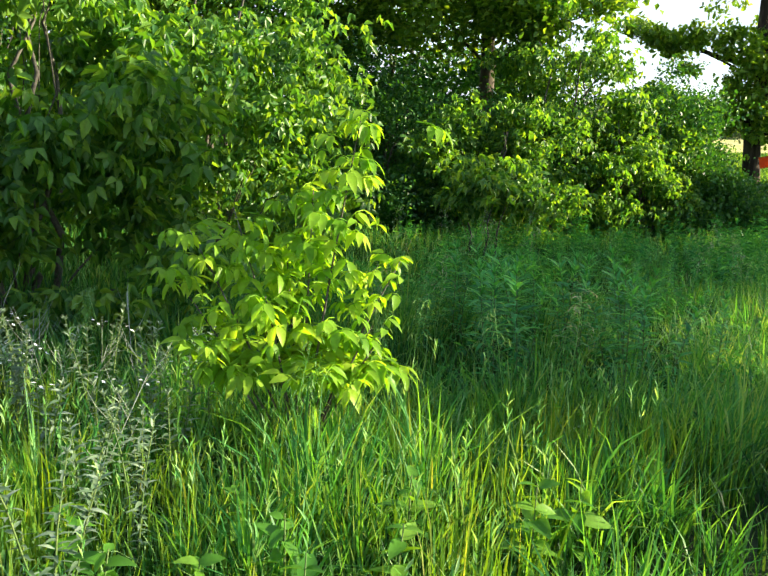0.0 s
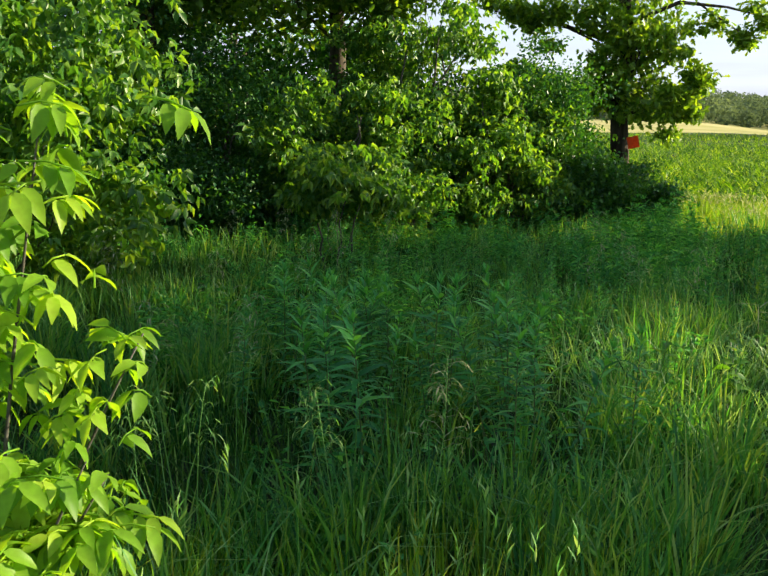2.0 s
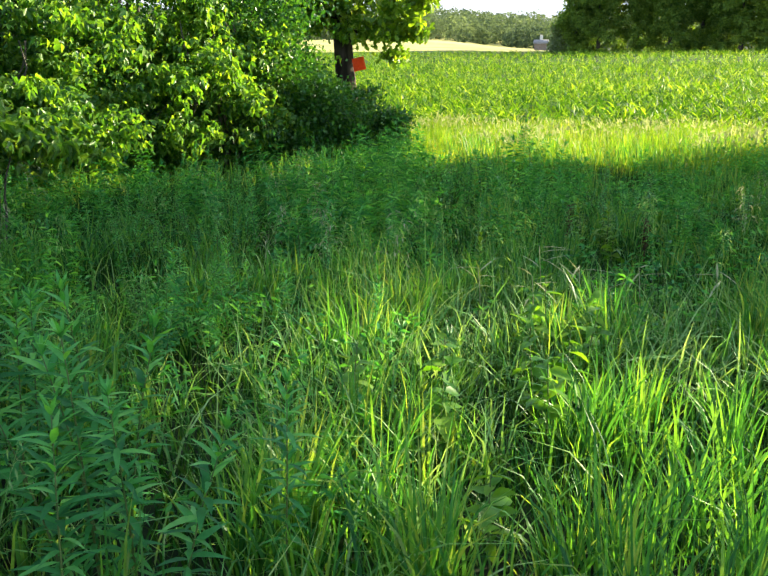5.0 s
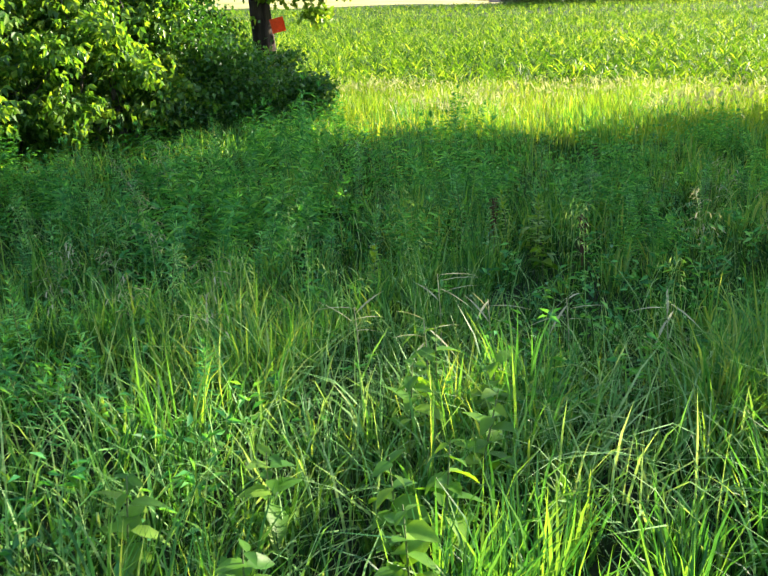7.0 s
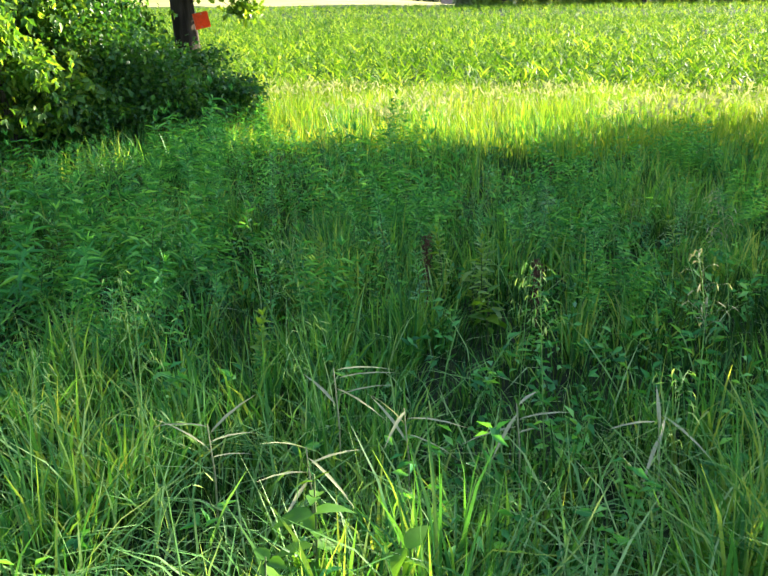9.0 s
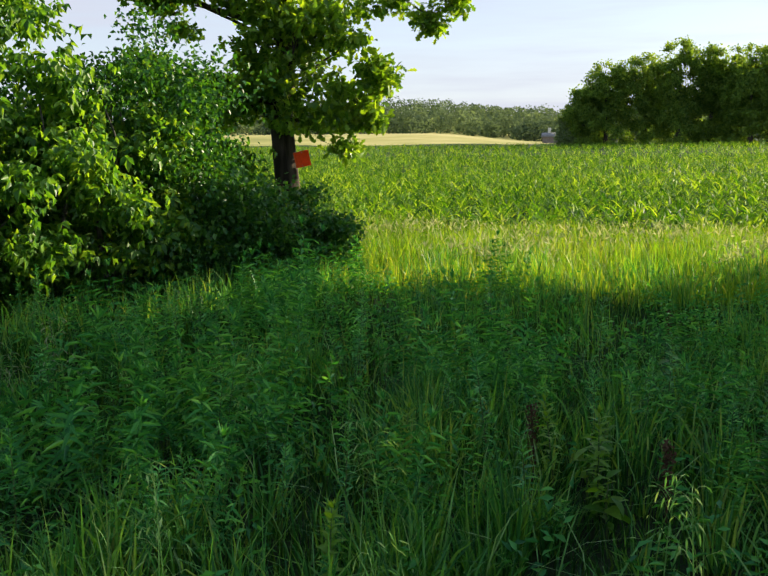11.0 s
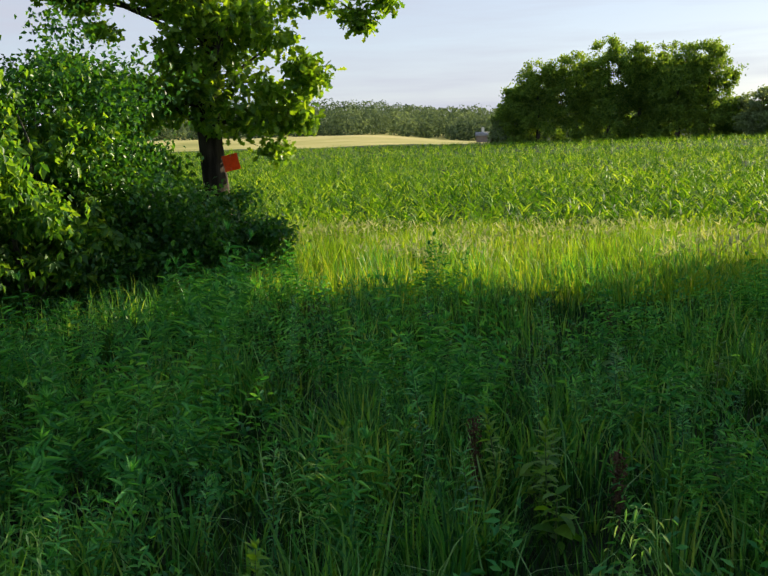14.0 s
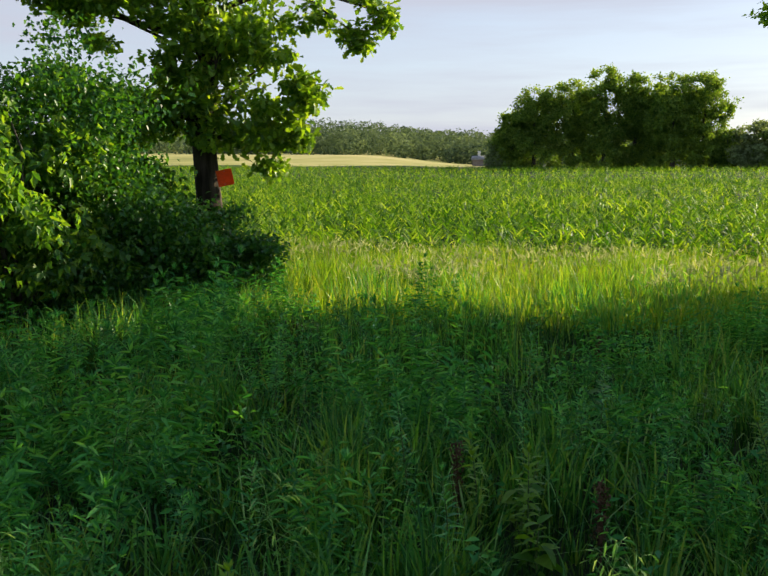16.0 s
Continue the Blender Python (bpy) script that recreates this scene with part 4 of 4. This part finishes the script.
def weed_meshes(h, leaves, length, width, seed, mat=None):
    """A leafy upright weed: a stem with narrow arching leaves set spirally, and a star of young leaves on top."""
    global rng
    keep, rng = rng, np.random.default_rng(seed)
    bend = rng.normal(0, 0.06, 2)
    pts = [(bend[0] * t * t, bend[1] * t * t, h * t) for t in (0, 0.35, 0.7, 1.0)]
    stem = Soup().one(tube(pts, [0.005, 0.004, 0.003, 0.0015], 5)).mesh("stem", [M_STEM], True)
    k = np.arange(leaves)
    t = 0.25 + 0.72 * (k / leaves) ** 0.85
    yaw = k * 2.4 + rng.normal(0, 0.25, leaves)
    p = np.stack([bend[0] * t * t, bend[1] * t * t, h * t], -1)
    s = Soup()
    for lo, hi, tilt, size in ((0.0, 0.5, (-5, 25), 0.9), (0.5, 0.8, (10, 40), 1.1), (0.8, 1.01, (25, 60), 0.95)):
        m = (t >= lo) & (t < hi)
        s.add(leaf_shape(length * size, width * size, 0.38, 0.12), turns(int(m.sum()), tilt, (0.75, 1.15), yaw[m], 14), p[m])
    n = 9
    s.add(leaf_shape(length * 0.7, width * 0.7, 0.1, 0.2), turns(n, (40, 80), (0.6, 1.05), np.arange(n) * 2.4, 14), np.repeat([[bend[0], bend[1], h]], n, 0))
    out = (stem, s.mesh("foliage", [mat or M_WEED]))
    rng = keep
    return out


def build_weeds():
    kinds = [weed_meshes(0.92, 74, 0.088, 0.016, 1), weed_meshes(1.0, 82, 0.094, 0.017, 2), weed_meshes(0.86, 66, 0.084, 0.017, 3),
             weed_meshes(0.80, 64, 0.08, 0.019, 4), weed_meshes(0.96, 76, 0.086, 0.015, 5)]
    large = [weed_meshes(0.95, 62, 0.12, 0.022, 7), weed_meshes(0.88, 56, 0.115, 0.024, 8)]
    r = random.Random(41)
    n = 0
    for cx, cy, px, py, tall in STANDS:
        for _ in range(int(16 + 12 * px * py)):
            x, y = cx + r.gauss(0, 0.62 * px), cy + r.gauss(0, 0.62 * py)
            if float(path_gap(np.array(x), np.array(y))) < 0.55:
                continue
            stem, fol = (large[n % 2] if tall > 0.8 else kinds[n % len(kinds)])
            w = thing("leafy_weed", x, y, at_ground(x, y), "upright green weed with narrow leaves among tall grass", "weed", "weeds in the meadow")
            w.rotation_euler = (r.uniform(-0.14, 0.14), r.uniform(-0.14, 0.14), r.uniform(0, 6.28))
            k = tall * r.uniform(0.78, 1.12)
            w.scale = (k, k, k)
            part("stem", stem, w)
            part("foliage", fol, w)
            n += 1
    # lighter, yellower leaves carry the sun flecks that fall on these weeds
    pale = [weed_meshes(0.5, 46, 0.06, 0.02, 31, M_BROAD), weed_meshes(0.42, 40, 0.065, 0.022, 32, M_BROAD)]
    for i, (x, y) in enumerate(((5.95, 9.75), (6.02, 9.9), (5.88, 9.95), (5.35, 10.4), (7.75, 10.55), (7.45, 9.8), (7.9, 10.2), (6.75, 9.6), (6.9, 12.0), (4.6, 9.4))):
        w = thing("bright_weed", x, y, at_ground(x, y), "small leafy weed in shaded grass, sun flecks put into its light yellow-green", "weed", "light green weeds")
        w.rotation_euler = (r.uniform(-0.1, 0.1), r.uniform(-0.1, 0.1), r.uniform(0, 6.28))
        part("stem", pale[i % 2][0], w)
        part("foliage", pale[i % 2][1], w)
    grey = [weed_meshes(0.55, 44, 0.055, 0.016, 21, M_GREYLEAF), weed_meshes(0.66, 50, 0.05, 0.014, 22, M_GREYLEAF)]
    for i in range(84):
        x, y = random.uniform(-2.4, -0.5), random.uniform(3.2, 6.0)
        w = thing("grey_weed", x, y, at_ground(x, y), "slender grey-green weed with small silvery leaves", "weed", "grey weeds beside the sapling")
        w.rotation_euler = (random.uniform(-0.2, 0.2), random.uniform(-0.2, 0.2), random.uniform(0, 6.28))
        part("stem", grey[i % 2][0], w)
        part("foliage", grey[i % 2][1], w)


build_weeds()


def build_weed_carpet():
    """Leafy growth between the grass, too dense to count: whorled stems with a tuft on top, and low leaves."""
    def stem(n, h):
        soup = Soup()
        k = np.arange(n)
        t = 0.3 + 0.66 * k / n
        soup.add(mid_leaf(0.07, 0.015, 0.3), turns(n, (0, 42), (0.75, 1.15), k * 2.4 + rng.normal(0, 0.3, n), 16), np.stack([0 * t, 0 * t, h * t], -1))
        soup.add(mid_leaf(0.06, 0.013, 0.0), turns(9, (40, 78), (0.6, 1.05), np.arange(9) * 2.4, 16), np.repeat([[0, 0, h]], 9, 0))
        v, l, st = np.concatenate(soup.v), np.concatenate(soup.l), np.concatenate(soup.s)
        return v, [tuple(l[a:a + 4]) for a in st]

    def grows(x, y):
        return ahead(x, y) & (path_gap(x, y) > 0.9) & (edge(x, y) < -5.4)
    # stems stand in rounded mounds, tallest in the middle, with gaps between
    mx, my = spread(480, -0.5, 12.0, 5.2, 17.8, lambda x, y: grows(x, y) & (rng.uniform(0, 1, x.shape) < np.maximum(0.75 * stand(x, y), 0.22 * smooth(0.35, 0.7, patchy(x + 2, y, 0.75)) * ((y > 8.9) | (x < 2.6)))))
    per = rng.integers(10, 25, len(mx))
    far = np.abs(rng.normal(0, 0.2, per.sum()))
    way = rng.uniform(0, 2 * np.pi, len(far))
    x, y = np.repeat(mx, per) + far * np.cos(way), np.repeat(my, per) + far * np.sin(way)
    tall = np.repeat(rng.uniform(0.8, 1.2, len(mx)) * (0.85 + 0.25 * stand(mx, my)), per) * (1.12 - 0.9 * np.minimum(far, 0.6))
    m = path_gap(x, y) > 0.8
    x, y, tall = x[m], y[m], tall[m]
    s = Soup()
    for k in range(6):
        xx, yy = x[k::6], y[k::6]
        s.add(stem(22 + 2 * k, 0.40 + 0.06 * k), turns(len(xx), (-8, 8), (0.9, 1.1)) * tall[k::6][:, None, None], np.stack([xx, yy, ground_z(xx, yy)], -1))
    tagged(new("goldenrod_growth", s.mesh("goldenrod_growth", [M_WEED])), "dense young leafy weeds filling the shaded meadow", "undergrowth", kind="stuff")

    x, y = spread(3600, 0.5, 12.0, 5.0, 17.5, lambda x, y: grows(x, y) & (rng.uniform(0, 1, x.shape) < 1.2 * patchy(x + 5, y + 1, 1.1)))
    s = Soup()
    per = 10
    t = rng.uniform(0.25, 1.0, (len(x), per))
    h = rng.uniform(0.18, 0.4, len(x))
    p = np.stack([np.repeat(x[:, None], per, 1) + rng.normal(0, 0.025, t.shape), np.repeat(y[:, None], per, 1) + rng.normal(0, 0.025, t.shape), ground_z(x, y)[:, None] + h[:, None] * t], -1).reshape(-1, 3)
    s.add(card_leaf(0.06, 0.022, 0.25), turns(len(p), (-15, 50)), p)
    tagged(new("leafy_undergrowth", s.mesh("leafy_undergrowth", [M_WEED])), "low green leafy growth mixed into meadow grass", "undergrowth", kind="stuff")


build_weed_carpet()


def leaf_mesh(name, length, width, mat, teeth=0.03):
    s = Soup().one(leaf_shape(length, width, 0.3, 0.16, teeth))
    return s.mesh(name, [mat], True)


def build_broad_plants():
    """Soft plants with broad paired leaves."""
    lf = [leaf_mesh("leaf", 0.12, 0.062, M_BROAD), leaf_mesh("leaf", 0.095, 0.055, M_BROAD), leaf_mesh("leaf", 0.15, 0.085, M_BROAD)]
    spots = ((0.05, 3.55, 0.58), (-0.15, 3.2, 0.5), (0.3, 3.75, 0.55), (0.1, 3.1, 0.52), (-0.35, 3.05, 0.5), (0.42, 3.3, 0.5), (-0.05, 3.85, 0.55), (0.35, 4.15, 0.55), (-0.55, 3.6, 0.52), (-0.2, 4.2, 0.5), (0.75, 4.1, 0.58), (0.95, 4.25, 0.5), (-0.45, 3.3, 0.5), (-0.75, 3.9, 0.5), (0.15, 3.3, 0.48), (0.55, 3.6, 0.45),
             (-0.3, 3.75, 0.4), (1.35, 4.75, 0.4), (-0.95, 3.3, 0.45), (2.9, 6.35, 0.46), (3.5, 6.95, 0.62), (3.75, 7.15, 0.6), (4.0, 7.4, 0.62), (3.1, 7.1, 0.5), (2.9, 7.5, 0.58), (3.6, 7.2, 0.56), (3.95, 7.75, 0.58), (4.15, 7.95, 0.62), (4.25, 7.7, 0.55), (3.3, 7.45, 0.55), (6.05, 9.95, 0.45), (6.35, 10.9, 0.42), (6.9, 10.2, 0.4), (7.6, 11.2, 0.45), (5.9, 9.6, 0.36))
    for i, (x, y, h) in enumerate(spots):
        h *= 0.78
        pl = thing("broad_leaved_plant", x, y, at_ground(x, y), "soft green plant with broad paired leaves in the grass", "weed", "broad-leaved plants")
        pl.rotation_euler = (random.uniform(-0.1, 0.1), random.uniform(-0.1, 0.1), random.uniform(0, 6))
        part("stem", Soup().one(tube([(0, 0, 0), (0.01, 0, h * 0.5), (0, 0.01, h)], [0.005, 0.004, 0.002], 5)).mesh("stem", [M_STEM], True), pl)
        for k in range(8):
            z = h * (0.35 + 0.62 * k / 7)
            for q in (0, 180):
                ob = part("leaf", lf[(i + k) % 3], pl)
                sc = 1.0 - 0.75 * abs(k / 7 - 0.35)
                ob.matrix_basis = pose(0, 0, z, 0, 0, q + 90 * (k % 2) + random.uniform(-20, 20)) @ pose(0, 0, 0, random.uniform(-20, 40), random.uniform(-30, 30), 0) @ Matrix.Scale(sc, 4)


build_broad_plants()


def build_sapling():
    """The young boxelder that the sun catches beside the path: stems, and compound leaves of hanging leaflets."""
    x, y = -0.1, 5.12
    sp = thing("boxelder_sapling", x, y, at_ground(x, y), "bright yellow-green sunlit boxelder sapling rising from grass", "sapling")
    meshes = []
    for seed in range(4):
        r = random.Random(seed)
        s = Soup()
        n = 3 if seed < 2 else 5
        pet = 0.07 + 0.02 * seed
        s.one(tube([(0, 0, 0), (0, pet * 0.5, 0.012), (0, pet, 0.005)], [0.0034, 0.003, 0.0024], 4))
        for k in range(n):
            side = 0 if k == n - 1 else (-1 if k % 2 else 1)
            yy = pet if side == 0 else pet * (0.55 + 0.3 * (k // 2))
            v, f = leaf_shape(r.uniform(0.075, 0.105), r.uniform(0.036, 0.05), 0.35, 0.14, 0.03)
            m = np.array((pose(0, yy, 0.005, r.uniform(-55, -15), r.uniform(-25, 25), -side * r.uniform(45, 75))))
            s.one((v @ m[:3, :3].T + m[:3, 3], f))
        meshes.append(s.mesh("leaf", [M_SAPLING], True))
    # stems: lean in x and y, height
    stems = ((0.22, -0.05, 1.66), (0.02, 0.05, 1.35), (-0.32, 0.0, 1.25), (0.42, 0.05, 1.05), (-0.5, -0.05, 1.15), (0.30, -0.15, 0.78), (-0.15, -0.2, 0.9), (-0.45, -0.2, 0.75), (0.34, -0.08, 0.72), (-0.62, 0.1, 0.95), (-0.1, 0.1, 1.1), (0.12, -0.25, 0.6))
    r = random.Random(5)
    for lx, ly, h in stems:
        pts = [(lx * t ** 1.3, ly * t ** 1.3, h * t) for t in (0, 0.3, 0.6, 0.85, 1.0)]
        part("stem", Soup().one(tube(pts, [0.009, 0.007, 0.005, 0.0035, 0.002], 6)).mesh("stem", [M_TWIG], True), sp)
        for k in range(int(40 * h)):
            t = min(max(1 - r.random() ** 1.2 * 0.72, 0.58 / h), 1.0)
            ob = part("leaf", meshes[r.randrange(4)], sp)
            jx, jy = r.gauss(0, 0.065), r.gauss(0, 0.065)
            ob.matrix_basis = pose(lx * t ** 1.3 + jx, ly * t ** 1.3 + jy, h * t, 0, 0, r.uniform(0, 360)) @ pose(0, 0, 0, r.uniform(-20, 35), 0, 0) @ Matrix.Scale(r.uniform(0.65, 1.0), 4)


build_sapling()


def build_brome():
    """Grass in flower: a stalk that nods, with hanging spikelets."""
    def make(seed, h):
        r = random.Random(seed)
        s = Soup()
        nod = r.uniform(0.05, 0.14)
        pts = [(0, nod * t ** 3, h * t) for t in (0, 0.4, 0.75, 0.92, 1.0)]
        st = Soup().one(tube(pts, [0.0028, 0.0022, 0.0016, 0.0012, 0.0008], 4)).mesh("stalk", [M_PALE], True)
        for k in range(24):
            t = 0.7 + 0.3 * k / 23
            a = r.uniform(0, 360)
            ln = r.uniform(0.04, 0.10) * (1.25 - t * 0.5)
            m = np.array(pose(0, nod * t ** 3, h * t, 0, 0, a) @ pose(0, 0, 0, r.uniform(10, 50), 0, 0))
            v, f = tube([(0, 0, 0), (0, ln * 0.6, 0.004), (0, ln, -0.01)], [0.0008, 0.0007, 0.0006], 3)
            s.one((v @ m[:3, :3].T + m[:3, 3], f))
            e = m[:3, :3] @ np.array((0, ln, -0.01)) + m[:3, 3]
            m2 = np.array(pose(*e, 0, 0, a + r.uniform(-30, 30)) @ pose(0, 0, 0, r.uniform(-75, -20), 0, 0))
            v, f = mid_leaf(0.034, 0.006, 0.0, 0.4)
            s.one((v @ m2[:3, :3].T + m2[:3, 3], f))
        return st, s.mesh("spikelets", [M_PALE if seed % 3 else M_STRAW])
    kinds = [make(k, h) for k, h in enumerate((0.86, 0.8, 0.7, 0.92, 0.76, 0.66))]
    r = random.Random(11)
    spots = [(3.15, 8.35), (3.45, 8.3), (3.6, 8.5), (3.3, 8.15), (3.9, 8.6), (4.5, 8.5), (5.6, 8.1), (5.3, 8.6), (4.9, 7.6), (1.05, 5.3), (0.9, 5.5), (0.3, 5.9)]
    while len(spots) < 90:
        x, y = r.uniform(-1.5, 8), r.uniform(4.5, 12)
        if path_gap(np.array(x), np.array(y)) > 0.9 and ahead(np.array(x), np.array(y)) and not (x > 4.8 and y > 8.8):
            spots.append((x, y))
    for i, (x, y) in enumerate(spots):
        g = thing("brome_grass", x, y, at_ground(x, y), "flowering grass stalk with nodding pale spikelets", "grass", "flowering grass stalks")
        g.rotation_euler = (r.uniform(-0.2, 0.2), r.uniform(-0.2, 0.2), r.uniform(0, 6.28))
        st, sk = kinds[i % 6]
        part("stalk", st, g)
        part("spikelets", sk, g)


build_brome()


def build_dry_and_dock():
    r = random.Random(3)
    # last year's silvery stalks beside the sapling
    def stalk(seed):
        q = random.Random(seed)
        h = q.uniform(0.45, 0.68)
        lx, ly = q.uniform(-0.25, 0.25), q.uniform(-0.2, 0.2)
        s = Soup().one(tube([(lx * t, ly * t, h * t) for t in (0, 0.5, 1)], [0.0026, 0.002, 0.001], 5))
        tw = []
        for k in range(7):
            t = q.uniform(0.45, 0.95)
            a, ln = q.uniform(0, 6.28), q.uniform(0.08, 0.22)
            p = Vector((lx * t, ly * t, h * t))
            tw.append(Soup().one(tube([p, p + Vector((math.cos(a) * ln * 0.5, math.sin(a) * ln * 0.5, ln * 0.6)), p + Vector((math.cos(a) * ln * 0.7, math.sin(a) * ln * 0.7, ln))], [0.0013, 0.001, 0.0007], 4)).mesh("twig", [M_SILVER], True))
        return s.mesh("stalk", [M_SILVER], True), tw
    kinds = [stalk(k) for k in range(5)]
    for i in range(14):
        x, y = r.uniform(-2.0, -0.75), r.uniform(4.2, 6.3)
        d = thing("dry_stalk", x, y, at_ground(x, y), "thin silvery dead stalk of last year's weed", "dead stalk", "dead stalks")
        d.rotation_euler = (0, 0, r.uniform(0, 6.28))
        part("stalk", kinds[i % 5][0], d)
        for tw in kinds[i % 5][1]:
            part("twig", tw, d)
    # small white flower heads
    pm = Soup().one(leaf_shape(0.02, 0.013, 0.1, 0.1)).mesh("petal", [M_PETAL])
    sites = [pose(r.gauss(0, 0.02), r.gauss(0, 0.02), r.gauss(0, 0.01), r.uniform(-20, 30), 0, 51 * k) for k in range(7)]
    sm = Soup().one(tube([(0, 0, -0.55), (0.02, 0, -0.25), (0, 0, 0)], [0.003, 0.0025, 0.0015], 4)).mesh("stem", [M_STEM], True)
    for i in range(22):
        x, y = r.uniform(-2.1, -0.7), r.uniform(4.3, 6.0)
        f = thing("white_flower", x, y, at_ground(x, y) + 0.54, "small white flower head on a thin stem", "flower", "white flowers")
        for m in sites:
            part("petal", pm, f).matrix_basis = m
        part("stem", sm, f)
    # rusty brown dock
    for x, y, h in ((5.85, 10.1, 0.46), (6.15, 9.55, 0.42), (8.6, 12.4, 0.36)):
        d = thing("curly_dock", x, y, at_ground(x, y), "dry rust-brown dock stalk full of seed", "weed", "dock stalks")
        part("stem", Soup().one(tube([(0, 0, 0), (0.01, 0, h * 0.5), (0, 0.01, h)], [0.006, 0.005, 0.003], 6)).mesh("stem", [M_DOCK], True), d)
        n = 340
        t = rng.uniform(0.4, 1.0, n)
        p = np.stack([rng.normal(0, 0.014, n), rng.normal(0, 0.014, n), h * t], -1)
        tagged(part("seed_spike", Soup().add(card_leaf(0.014, 0.012), turns(n, (-60, 60)), p).mesh("seeds", [M_DOCK]), d), kind="stuff")
    # pale broken blades lying over the grass
    for x, y, h in ((4.53, 8.53, 0.5), (4.65, 8.3, 0.42), (4.3, 8.25, 0.4), (5.0, 8.2, 0.4), (5.3, 7.9, 0.42), (4.1, 8.5, 0.42), (10.1, 12.05, 0.42)):
        d = thing("broken_reed", x, y, at_ground(x, y), "pale broken grass stem with bent blades", "dead stalk", "broken stems")
        part("stem", Soup().one(tube([(0, 0, 0), (0.01, 0.02, h * 0.6), (0, 0.03, h)], [0.004, 0.003, 0.002], 5)).mesh("stem", [M_STRAW], True), d)
        for k in range(5):
            ob = part("blade", Soup().one(leaf_shape(0.2, 0.013, 0.2, 0.2)).mesh("blade", [M_STRAW], True), d)
            ob.matrix_basis = pose(0, 0.02, h * (0.75 + 0.06 * k), r.uniform(-25, 60), 0, r.uniform(0, 360))


build_dry_and_dock()


def build_side_grass():
    """Grass on the sunny side of the walked line."""
    cx, cy = spread(900, 0.6, 4.6, 1.2, 5.2, lambda x, y: ~ahead(x, y) & (path_gap(x, y) > 0.3))
    x, y = np.repeat(cx, 22) + rng.normal(0, 0.05, len(cx) * 22), np.repeat(cy, 22) + rng.normal(0, 0.05, len(cx) * 22)
    blades("side_grass", x, y, 0.22 + 0.18 * patchy(x, y, 1.4), rng.uniform(0.0045, 0.0105, len(x)), M_GRASS, "lush green grass on the sunny side of the path", 0.28, 0.42)


build_side_grass()
